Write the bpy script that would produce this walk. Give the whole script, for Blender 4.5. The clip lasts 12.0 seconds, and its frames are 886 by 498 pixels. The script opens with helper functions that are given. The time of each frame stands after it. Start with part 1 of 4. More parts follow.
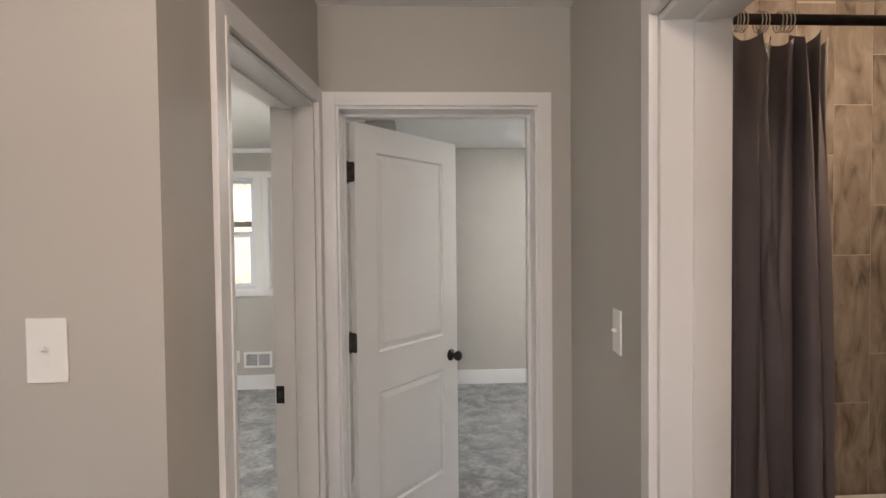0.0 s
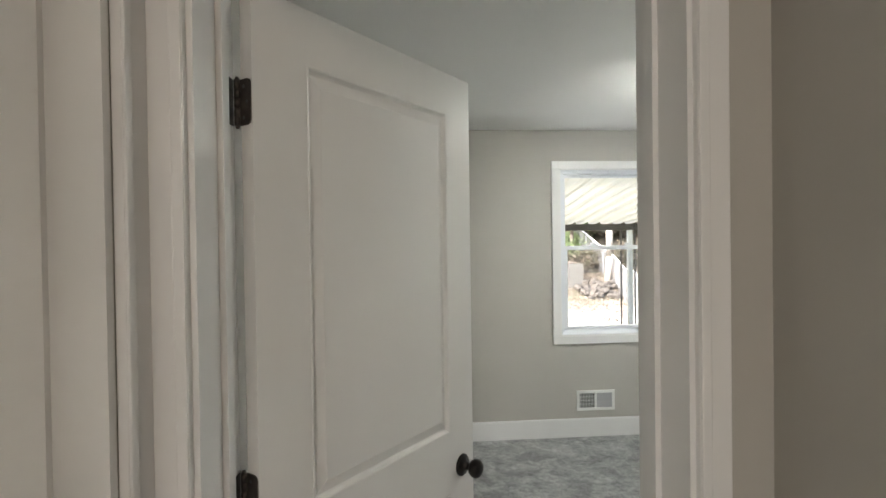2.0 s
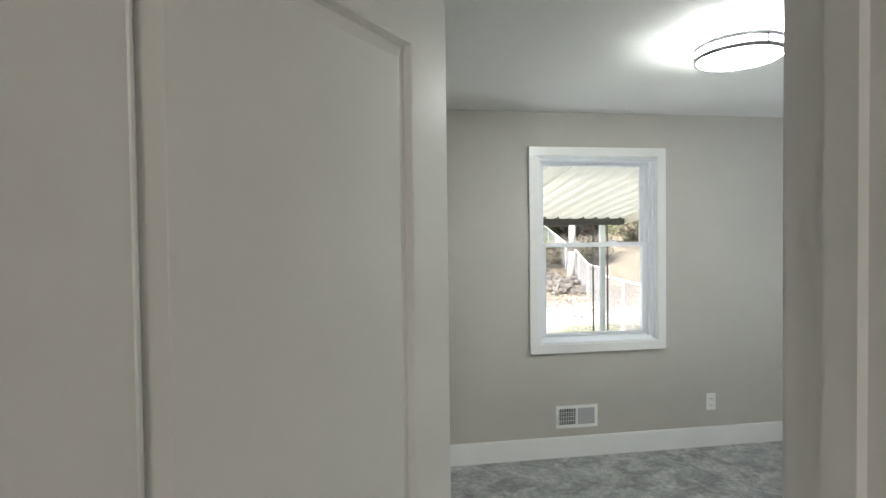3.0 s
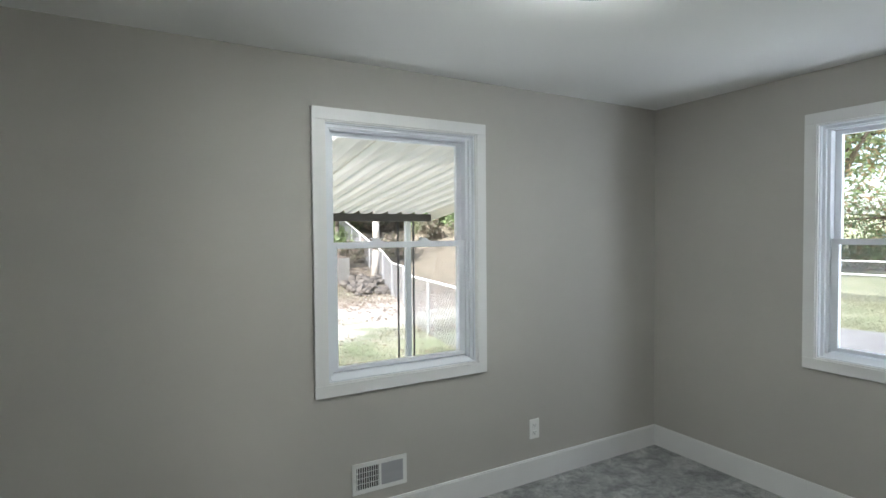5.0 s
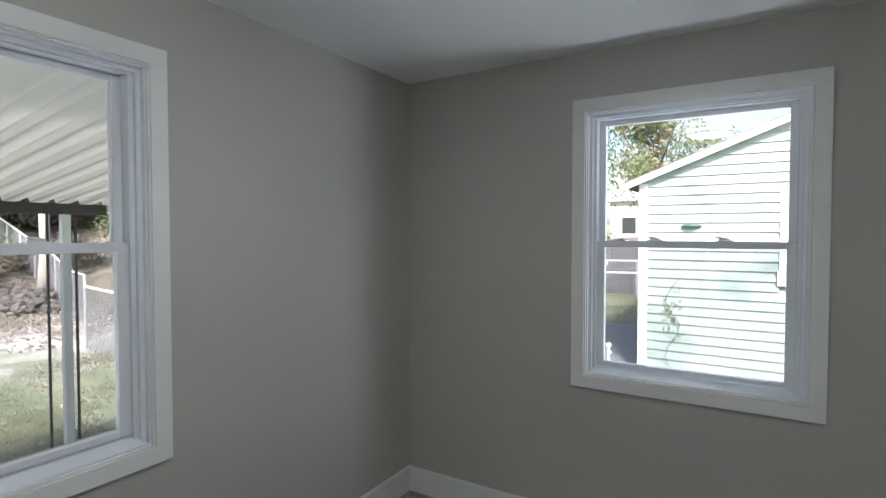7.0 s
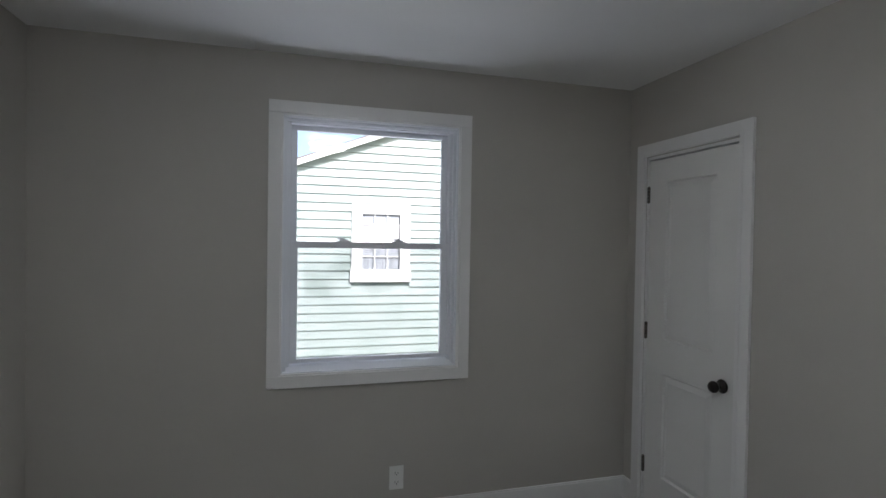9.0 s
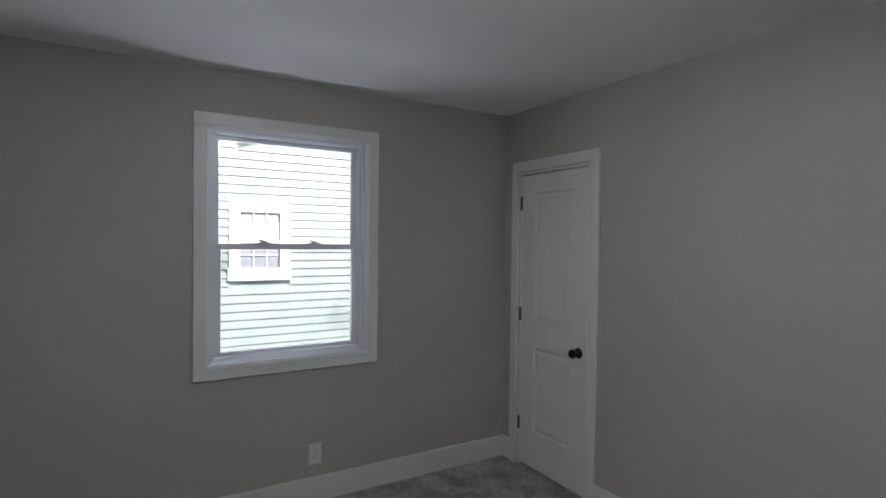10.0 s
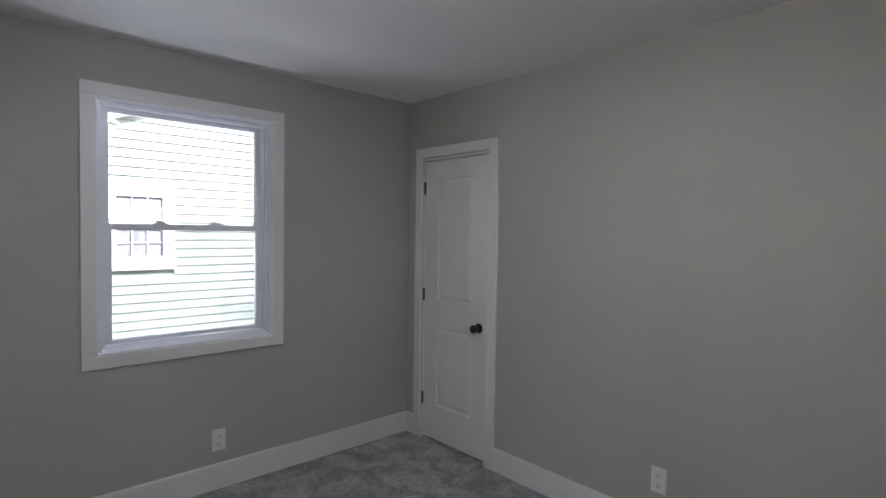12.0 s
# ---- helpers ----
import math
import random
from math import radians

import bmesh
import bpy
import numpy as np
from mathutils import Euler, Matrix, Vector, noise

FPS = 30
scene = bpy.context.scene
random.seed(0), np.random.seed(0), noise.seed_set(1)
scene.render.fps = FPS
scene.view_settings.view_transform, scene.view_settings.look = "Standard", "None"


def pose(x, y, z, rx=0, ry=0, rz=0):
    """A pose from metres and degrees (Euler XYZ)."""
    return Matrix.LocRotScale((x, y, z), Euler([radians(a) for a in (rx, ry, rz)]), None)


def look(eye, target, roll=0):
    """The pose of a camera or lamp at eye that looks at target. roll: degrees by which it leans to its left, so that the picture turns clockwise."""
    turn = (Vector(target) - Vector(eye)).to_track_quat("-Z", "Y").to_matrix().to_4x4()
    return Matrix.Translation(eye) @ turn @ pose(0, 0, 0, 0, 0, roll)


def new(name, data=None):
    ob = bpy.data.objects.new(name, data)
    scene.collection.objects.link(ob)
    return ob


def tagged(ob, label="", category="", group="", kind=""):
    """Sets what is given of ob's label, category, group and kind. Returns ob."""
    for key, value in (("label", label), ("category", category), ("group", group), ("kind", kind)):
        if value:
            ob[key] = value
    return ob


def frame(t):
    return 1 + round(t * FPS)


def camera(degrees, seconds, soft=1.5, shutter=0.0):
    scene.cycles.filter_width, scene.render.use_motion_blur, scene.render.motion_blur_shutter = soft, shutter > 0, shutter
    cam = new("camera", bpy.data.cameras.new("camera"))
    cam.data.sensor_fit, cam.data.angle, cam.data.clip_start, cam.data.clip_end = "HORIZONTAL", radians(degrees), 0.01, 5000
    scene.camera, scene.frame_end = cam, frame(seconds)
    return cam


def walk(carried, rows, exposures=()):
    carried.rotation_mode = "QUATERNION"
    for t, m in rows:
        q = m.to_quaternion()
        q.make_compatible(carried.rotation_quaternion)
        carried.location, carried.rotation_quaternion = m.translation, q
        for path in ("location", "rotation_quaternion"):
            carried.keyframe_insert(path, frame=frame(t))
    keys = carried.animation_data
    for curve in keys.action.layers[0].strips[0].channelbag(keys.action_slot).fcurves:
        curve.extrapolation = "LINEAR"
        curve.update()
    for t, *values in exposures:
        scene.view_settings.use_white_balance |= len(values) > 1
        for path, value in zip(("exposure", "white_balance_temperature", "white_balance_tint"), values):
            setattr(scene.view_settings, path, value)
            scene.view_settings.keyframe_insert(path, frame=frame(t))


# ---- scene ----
cam = camera(80.2, 12.0)
PATH = [
    (0, (-0.064, 0.274, 1.555), (0.036, 2.27, 1.5), -0.6),
    (0.5, (-0.104, 0.633, 1.573), (0.003, 2.629, 1.521), -0.5),
    (1, (-0.089, 0.966, 1.553), (0.04, 2.962, 1.504), -0.5),
    (1.5, (-0.032, 1.294, 1.571), (0.106, 3.289, 1.521), -0.5),
    (2, (-0.05, 1.594, 1.561), (0.101, 3.589, 1.538), -0.8),
    (2.5, (-0.069, 1.874, 1.581), (0.148, 3.861, 1.537), -0.6),
    (2.7, (-0.054, 1.981, 1.573), (0.194, 3.965, 1.529), -0.7),
    (4.3, (0.198, 2.833, 1.6), (0.882, 4.711, 1.532), -0.1),
    (4.5, (0.231, 2.918, 1.589), (1.01, 4.759, 1.528), -0.4),
    (5, (0.406, 3.113, 1.567), (1.392, 4.852, 1.506), -0.5),
    (5.5, (0.594, 3.261, 1.556), (1.772, 4.876, 1.499), -0.4),
    (6, (0.744, 3.46, 1.554), (2.128, 4.902, 1.492), -0.1),
    (6.5, (0.884, 3.675, 1.546), (2.445, 4.924, 1.489), 0.0),
    (7, (1.061, 3.864, 1.555), (2.765, 4.909, 1.494), -0.0),
    (7.5, (1.181, 4.052, 1.555), (3.043, 4.779, 1.491), 0.1),
    (7.7, (1.196, 4.116, 1.536), (3.116, 4.674, 1.486), 0.5),
    (9.3, (0.835, 4.698, 1.534), (2.696, 3.968, 1.497), 0.9),
    (9.5, (0.769, 4.789, 1.54), (2.59, 3.963, 1.502), 0.9),
    (10, (0.616, 4.964, 1.561), (2.336, 3.944, 1.52), 0.7),
    (10.5, (0.484, 5.06, 1.559), (2.117, 3.906, 1.517), 0.5),
    (11, (0.384, 5.144, 1.545), (1.968, 3.924, 1.497), 0.6),
    (11.5, (0.392, 5.192, 1.532), (1.948, 3.938, 1.472), 0.7),
    (12, (0.57, 5.101, 1.507), (2.048, 3.756, 1.437), 0.9),
]
LAMP_A, LAMP_B = (1.64, 4.27), (-1.73, 3.61)
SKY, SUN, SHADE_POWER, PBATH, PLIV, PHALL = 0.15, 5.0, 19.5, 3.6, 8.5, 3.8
PWS, PWU, PWN = 7.0, 4.2, 2.2
EXPO = ((0.0, 2.63, 6650, 19), (1.5, 2.5, 6680, 13), (2.5, 2.33, 6500, 10), (4.5, 2.0, 6230, 9), (5.5, 1.76, 6130, 10), (6.5, 1.58, 6080, 11), (7.5, 1.14, 6140, 13), (9.5, 0.98, 6130, 17), (12.0, 1.36, 6130, 20))
walk(cam, [(t, look(eye, target, roll)) for t, eye, target, roll in PATH], EXPO)

# ---- world, sun, lamps ----
world = bpy.data.worlds.new("world")
scene.world = world
world.use_nodes = True
wn = world.node_tree.nodes
sky = wn.new("ShaderNodeTexSky")
sky.sky_type, sky.sun_disc = "NISHITA", False
sky.sun_elevation, sky.sun_rotation = radians(40), radians(242)
sky.dust_density = 2.5
world.node_tree.links.new(sky.outputs[0], wn["Background"].inputs[0])
wn["Background"].inputs[1].default_value = SKY

sun = new("sun", bpy.data.lights.new("sun", "SUN"))
sun.data.energy, sun.data.angle, sun.data.color = SUN, radians(10), (1.0, 0.97, 0.93)
sun.matrix_world = look((-8.8, -4.7, 8.4), (0, 0, 0))


def lamp(name, place, power, colour, size):
    ob = new(name, bpy.data.lights.new(name, "POINT"))
    ob.data.energy, ob.data.color, ob.data.shadow_soft_size = power, colour, size
    ob.location = place
    return ob


def panel_lamp(name, m, power, colour, sx, sy):
    ob = new(name, bpy.data.lights.new(name, "AREA"))
    ob.data.energy, ob.data.color, ob.data.shape, ob.data.size, ob.data.size_y = power, colour, "RECTANGLE", sx, sy
    ob.matrix_world = m
    return ob


lamp("lamp_light_bathroom", (1.62, 1.42, 2.36), PBATH, (1.0, 0.77, 0.53), 0.12)
# Unseen fill lamp under the hall ceiling, added to warm and brighten the walls.
lamp("hall_fill_light", (-0.15, 0.2, 2.40), PHALL, (1.0, 0.82, 0.66), 0.15)
# Added unseen panel, stands in for light from the living room end.
panel_lamp("living_fill_panel", look((-1.0, -3.98, 1.5), (-1.0, 0, 1.45)), PLIV, (1.0, 0.96, 0.92), 1.15, 1.15)
# Area lamps hidden outside the windows, added to strengthen daylight on wall and ceiling.
panel_lamp("window_fill_side", look((4.02, 3.42, 1.45), (3.05, 5.69, 1.35)), PWS, (0.86, 0.93, 1.0), 0.45, 1.1)
panel_lamp("window_fill_up", look((4.1, 4.16, 0.62), (2.6, 4.16, 2.44)), PWU, (0.88, 0.94, 1.0), 0.9, 0.35)
panel_lamp("window_fill_north", look((1.64, 6.15, 0.6), (1.64, 4.9, 2.44)), PWN, (0.95, 0.98, 1.0), 0.8, 0.35)

# ---- materials ----


def material(name):
    m = bpy.data.materials.new(name)
    m.use_nodes = True
    return m, m.node_tree.nodes, m.node_tree.links, m.node_tree.nodes["Principled BSDF"]


def surface(name, a, b=None, scale=3.0, detail=4.0, rough=0.5, bump=0.0, bump_scale=60.0, metal=0.0, stretch=(1, 1, 1), coords="Object", dist=0.002, contrast=(0.35, 0.65)):
    m, n, l, p = material(name)
    b = b or tuple(c * 0.9 for c in a)
    tc, mp = n.new("ShaderNodeTexCoord"), n.new("ShaderNodeMapping")
    mp.inputs["Scale"].default_value = stretch
    l.new(tc.outputs[coords], mp.inputs[0])
    t, r = n.new("ShaderNodeTexNoise"), n.new("ShaderNodeValToRGB")
    t.inputs["Scale"].default_value, t.inputs["Detail"].default_value = scale, detail
    l.new(mp.outputs[0], t.inputs["Vector"])
    l.new(t.outputs["Fac"], r.inputs[0])
    r.color_ramp.elements[0].position, r.color_ramp.elements[1].position = contrast
    r.color_ramp.elements[0].color, r.color_ramp.elements[1].color = (*a, 1), (*b, 1)
    l.new(r.outputs[0], p.inputs["Base Color"])
    p.inputs["Roughness"].default_value, p.inputs["Metallic"].default_value = rough, metal
    if bump:
        t2, bp = n.new("ShaderNodeTexNoise"), n.new("ShaderNodeBump")
        t2.inputs["Scale"].default_value, t2.inputs["Detail"].default_value = bump_scale, 3
        l.new(mp.outputs[0], t2.inputs["Vector"])
        bp.inputs["Strength"].default_value, bp.inputs["Distance"].default_value = bump, dist
        l.new(t2.outputs["Fac"], bp.inputs["Height"])
        l.new(bp.outputs[0], p.inputs["Normal"])
    return m


def emitter(name, colour, strength):
    m, n, l, p = material(name)
    p.inputs["Base Color"].default_value = (0.8, 0.8, 0.8, 1)
    p.inputs["Emission Color"].default_value, p.inputs["Emission Strength"].default_value = (*colour, 1), strength
    return m


def pane_glass(name):
    m, n, l, p = material(name)
    n.remove(p)
    tr, gl, mx, fr = n.new("ShaderNodeBsdfTransparent"), n.new("ShaderNodeBsdfGlossy"), n.new("ShaderNodeMixShader"), n.new("ShaderNodeFresnel")
    gl.inputs["Roughness"].default_value = 0.0
    fr.inputs["IOR"].default_value = 1.5
    l.new(fr.outputs[0], mx.inputs[0])
    l.new(tr.outputs[0], mx.inputs[1])
    l.new(gl.outputs[0], mx.inputs[2])
    l.new(mx.outputs[0], n["Material Output"].inputs[0])
    return m


def screen_cloth(name):
    m, n, l, p = material(name)
    tr, mx = n.new("ShaderNodeBsdfTransparent"), n.new("ShaderNodeMixShader")
    p.inputs["Base Color"].default_value, p.inputs["Roughness"].default_value = (0.12, 0.12, 0.13, 1), 0.6
    mx.inputs[0].default_value = 0.20
    l.new(tr.outputs[0], mx.inputs[1])
    l.new(p.outputs[0], mx.inputs[2])
    l.new(mx.outputs[0], n["Material Output"].inputs[0])
    return m


WALL = surface("greige wall paint", (0.455, 0.436, 0.402), (0.48, 0.46, 0.425), 1.3, 3, 0.55, 0.12, 260)
CEIL = surface("white ceiling paint", (0.85, 0.85, 0.84), (0.88, 0.88, 0.87), 1.1, 3, 0.7, 0.15, 200)
TRIM = surface("white trim paint", (0.76, 0.755, 0.75), (0.80, 0.795, 0.79), 2.0, 2, 0.32, 0.05, 90)
DOORP = surface("white door paint", (0.74, 0.735, 0.72), (0.78, 0.775, 0.76), 2.0, 2, 0.30, 0.05, 90)
VINYL = surface("white window vinyl", (0.74, 0.76, 0.80), (0.78, 0.80, 0.84), 3.0, 2, 0.3)
PLASTIC = surface("white plate plastic", (0.80, 0.80, 0.78), (0.82, 0.82, 0.80), 5.0, 2, 0.3)
VENTGREY = surface("grey register metal", (0.42, 0.42, 0.44), (0.46, 0.46, 0.48), 20, 2, 0.45)
# Near-black colour paints the shade inside outlet slots, vent duct and strike hole.
SLOT = surface("dark slot", (0.03, 0.03, 0.03), None, 10, 2, 0.6)
CARPET = None
BRONZE = surface("oil rubbed bronze", (0.022, 0.019, 0.018), (0.035, 0.03, 0.028), 30, 2, 0.34, metal=0.7)
HINGE = surface("aged bronze hinge", (0.09, 0.081, 0.073), (0.145, 0.13, 0.118), 30, 2, 0.42, metal=0.7)
NICKEL = surface("dark nickel ring", (0.15, 0.15, 0.16), (0.2, 0.2, 0.21), 20, 2, 0.35, metal=0.9)
SHADE = emitter("glowing lamp shade", (0.97, 1.0, 0.94), SHADE_POWER)
GLASS = pane_glass("window glass")
SCREEN = screen_cloth("fine insect screen")


def carpet_material():
    m, n, l, p = material("grey cut pile carpet")
    tc = n.new("ShaderNodeTexCoord")
    mp = n.new("ShaderNodeMapping")
    mp.inputs["Rotation"].default_value, mp.inputs["Scale"].default_value = (0, 0, radians(28)), (1, 1, 1)
    l.new(tc.outputs["Object"], mp.inputs[0])
    a, b, c = (n.new("ShaderNodeTexNoise") for _ in range(3))
    for t, s, d in ((a, 6.5, 5), (b, 30, 5), (c, 190, 4)):
        t.inputs["Scale"].default_value, t.inputs["Detail"].default_value = s, d
        l.new(tc.outputs["Object"] if s > 100 else mp.outputs[0], t.inputs["Vector"])
    a.inputs["Distortion"].default_value = 0.6
    b.inputs["Distortion"].default_value = 0.5
    ra = n.new("ShaderNodeValToRGB")
    ra.color_ramp.elements[0].position, ra.color_ramp.elements[1].position = 0.38, 0.64
    ra.color_ramp.elements[0].color, ra.color_ramp.elements[1].color = (0.19, 0.195, 0.195, 1), (0.40, 0.405, 0.40, 1)
    l.new(a.outputs["Fac"], ra.inputs[0])
    mx = n.new("ShaderNodeMix")
    mx.data_type, mx.blend_type = "RGBA", "OVERLAY"
    mx.inputs[0].default_value = 0.65
    rb = n.new("ShaderNodeValToRGB")
    rb.color_ramp.elements[0].position, rb.color_ramp.elements[1].position = 0.3, 0.7
    rb.color_ramp.elements[0].color, rb.color_ramp.elements[1].color = (0.25, 0.25, 0.25, 1), (0.78, 0.78, 0.78, 1)
    l.new(b.outputs["Fac"], rb.inputs[0])
    l.new(ra.outputs[0], mx.inputs[6])
    l.new(rb.outputs[0], mx.inputs[7])
    mx2 = n.new("ShaderNodeMix")
    mx2.data_type, mx2.blend_type = "RGBA", "OVERLAY"
    mx2.inputs[0].default_value = 0.95
    l.new(mx.outputs[2], mx2.inputs[6])
    l.new(c.outputs["Fac"], mx2.inputs[7])
    l.new(mx2.outputs[2], p.inputs["Base Color"])
    p.inputs["Roughness"].default_value = 0.95
    p.inputs["Sheen Weight"].default_value = 0.3
    bp = n.new("ShaderNodeBump")
    bp.inputs["Strength"].default_value, bp.inputs["Distance"].default_value = 0.9, 0.012
    ad = n.new("ShaderNodeMath")
    ad.operation = "ADD"
    l.new(b.outputs["Fac"], ad.inputs[0])
    l.new(c.outputs["Fac"], ad.inputs[1])
    l.new(ad.outputs[0], bp.inputs["Height"])
    l.new(bp.outputs[0], p.inputs["Normal"])
    return m


CARPET = carpet_material()

# ---- mesh helpers ----


def mesh_object(name, bm, mat, smooth=False):
    me = bpy.data.meshes.new(name)
    bmesh.ops.recalc_face_normals(bm, faces=bm.faces)
    bm.to_mesh(me)
    bm.free()
    me.materials.append(mat)
    if smooth:
        for f in me.polygons:
            f.use_smooth = True
    return new(name, me)


def part(name, bm, mat, parent, label="", smooth=False, kind=""):
    ob = mesh_object(name, bm, mat, smooth)
    ob.parent = parent
    return tagged(ob, label, kind=kind)


def box(bm, x0, x1, y0, y1, z0, z1, bevel=0.0, m=None):
    vs = [bm.verts.new((x, y, z)) for x in (x0, x1) for y in (y0, y1) for z in (z0, z1)]
    fs = [bm.faces.new([vs[i] for i in q]) for q in ((0, 1, 3, 2), (4, 6, 7, 5), (0, 4, 5, 1), (2, 3, 7, 6), (0, 2, 6, 4), (1, 5, 7, 3))]
    if bevel:
        es = list({e for f in fs for e in f.edges})
        r = bmesh.ops.bevel(bm, geom=es, offset=bevel, segments=2, affect="EDGES", profile=0.6)
        vs = list({v for f in r["faces"] for v in f.verts} | {v for v in vs if v.is_valid})
    if m is not None:
        bmesh.ops.transform(bm, matrix=m, verts=[v for v in vs if v.is_valid])
    return bm


def boxes(items, bevel=0.0):
    bm = bmesh.new()
    for b in items:
        box(bm, *b, bevel=bevel)
    return bm


def lathe(profile, segments=32, axis="Z"):
    """A turned body from (radius, height) pairs."""
    bm = bmesh.new()
    rings = []
    for r, h in profile:
        if r < 1e-5:
            rings.append([bm.verts.new((0, 0, h))])
        else:
            rings.append([bm.verts.new((r * math.cos(2 * math.pi * i / segments), r * math.sin(2 * math.pi * i / segments), h)) for i in range(segments)])
    for a, b in zip(rings, rings[1:]):
        for i in range(segments):
            j = (i + 1) % segments
            q = [a[i % len(a)], a[j % len(a)], b[j % len(b)], b[i % len(b)]]
            q = list(dict.fromkeys(q))
            if len(q) > 2:
                bm.faces.new(q)
    if axis == "Y":
        bmesh.ops.transform(bm, matrix=pose(0, 0, 0, 90, 0, 0), verts=bm.verts)
    return bm


def tube(bm, a, b, r0, r1=None, segments=10):
    a, b, r1 = Vector(a), Vector(b), r0 if r1 is None else r1
    d = b - a
    q = d.to_track_quat("Z", "Y").to_matrix()
    ra, rb = ([bm.verts.new(c + q @ Vector((r * math.cos(2 * math.pi * i / segments), r * math.sin(2 * math.pi * i / segments), 0))) for i in range(segments)] for c, r in ((a, r0), (b, r1)))
    for i in range(segments):
        j = (i + 1) % segments
        bm.faces.new((ra[i], ra[j], rb[j], rb[i]))
    bm.faces.new(ra[::-1])
    bm.faces.new(rb)
    return bm


def wall(name, p0, p1, thick, z0, z1, holes=(), mat=None, label="greige painted plaster wall"):
    """A wall whose seen face runs from p0 to p1, its thickness to the left of that way; holes are (s0, s1, z0, z1)."""
    d = Vector((p1[0] - p0[0], p1[1] - p0[1], 0))
    ss = sorted({0.0, d.length, *[v for h in holes for v in h[:2]]})
    zs = sorted({z0, z1, *[v for h in holes for v in h[2:]]})
    solid = {}
    for i in range(len(ss) - 1):
        for k in range(len(zs) - 1):
            s, z = (ss[i] + ss[i + 1]) / 2, (zs[k] + zs[k + 1]) / 2
            solid[i, k] = not any(h[0] < s < h[1] and h[2] < z < h[3] for h in holes)
    bm = bmesh.new()
    cache = {}

    def v(s, y, z):
        return cache.setdefault((s, y, z), None) or cache.update({(s, y, z): bm.verts.new((s, y, z))}) or cache[s, y, z]

    for (i, k), on in solid.items():
        if not on:
            continue
        a, b, c, e = ss[i], ss[i + 1], zs[k], zs[k + 1]
        for y in (0, thick):
            bm.faces.new([v(a, y, c), v(b, y, c), v(b, y, e), v(a, y, e)])
        for s, j in ((a, (i - 1, k)), (b, (i + 1, k))):
            if not solid.get(j):
                bm.faces.new([v(s, 0, c), v(s, thick, c), v(s, thick, e), v(s, 0, e)])
        for z, j in ((c, (i, k - 1)), (e, (i, k + 1))):
            if not solid.get(j):
                bm.faces.new([v(a, 0, z), v(b, 0, z), v(b, thick, z), v(a, thick, z)])
    ob = mesh_object(name, bm, mat or WALL)
    ob.matrix_world = Matrix.Translation((p0[0], p0[1], 0)) @ Matrix.Rotation(math.atan2(d.y, d.x), 4, "Z")
    return tagged(ob, label, kind="structure")


def slab(name, x0, x1, y0, y1, z0, z1, mat, label):
    return tagged(mesh_object(name, boxes([(x0, x1, y0, y1, z0, z1)]), mat), label, kind="structure")


# ---- the house: floor, ceilings, walls ----
XE, YN, YS, YH, XW, XW2, H = 3.645, 5.69, 2.645, 2.455, -0.45, -0.22, 2.44
XB0, XB1, YB0 = -2.95, -0.65, 1.50
floor = slab("floor", -3.1, 3.9, -4.2, 5.9, -0.25, 0.0, CARPET, "grey mottled cut pile carpet floor")
slab("ceiling_bedroom", XW, XE, YS, YN, H, H + 0.1, CEIL, "flat white painted ceiling")
slab("ceiling_side_bedroom", XB0, XB1, YB0, YN, H, H + 0.1, CEIL, "flat white painted ceiling")
slab("ceiling_hall", -2.6, 3.3, -4.2, YH, H + 0.05, H + 0.15, CEIL, "flat white painted ceiling")

NW = (1.127, 2.15, 0.745, 2.195)
EW = (3.645, 4.687, 0.79, 2.207)
LW = (-2.59, -1.62, 0.95, 2.215)
C = 0.061
wall("wall_north", (-3.1, YN), (XE + 0.2, YN), 0.2, -0.25, 2.7,
     [(NW[0] + C + 3.1, NW[1] - C + 3.1, NW[2] + C, NW[3] - C), (LW[0] + C + 3.1, LW[1] - C + 3.1, LW[2] + C, LW[3] - C), (LW[1] + C + 3.1, -0.70 - C + 3.1, LW[2] + C, LW[3] - C)])
wall("wall_east", (XE, YN), (XE, 2.3), -0.2 * -1, -0.25, 2.7, [(YN - EW[1] + C, YN - EW[0] - C, EW[2] + C, EW[3] - C)])
CD = (2.832, 3.482, 2.018)  # closet door opening: x0, x1, top
ED = (-0.392, 0.449, 2.088)  # entry door opening
wall("wall_south", (XE, YS), (XW, YS), 0.19, 0, 2.6, [(XE - CD[1], XE - CD[0], 0, CD[2]), (XE - ED[1], XE - ED[0], 0, ED[2])])
wall("wall_partition", (XW, YS - 0.19), (XW, 4.4), 0.12, 0, 2.6)
wall("wall_closet_side", (-0.57, 4.402), (XW2, 4.402), 0.1, 0, 2.6)
wall("wall_closet_front", (XW2, 4.504), (XW2, YN), 0.1, 0, 2.6)
wall("wall_side_bedroom_east", (XB1, YN), (XB1, YH), 0.1, 0, 2.6)
wall("wall_west", (XB0, 1.3), (XB0, YN), 0.15, 0, 2.7)


def hall_left(y):
    return -0.569 + (y - 1.346) * 0.1028


def hall_right(y):
    return 0.50 + (y - 1.53) * 0.0918


LD = (1.626, 2.375, 2.075)
L0, L1 = (hall_left(1.346), 1.346), (hall_left(YH), YH)
KL = 1.00527
wall("wall_hall_left", L0, L1, 0.165, 0, 2.6, [((LD[0] - 1.346) * KL, (LD[1] - 1.346) * KL, 0, LD[2])])
wall("wall_switch", (-2.6, 1.346), (L0[0] - 0.001, 1.346), 0.14, 0, 2.6)
BD = (0.70, 1.46, 2.048)
R0, R1 = (hall_right(YH), YH), (hall_right(-4.1), -4.1)
KR = 1.0042
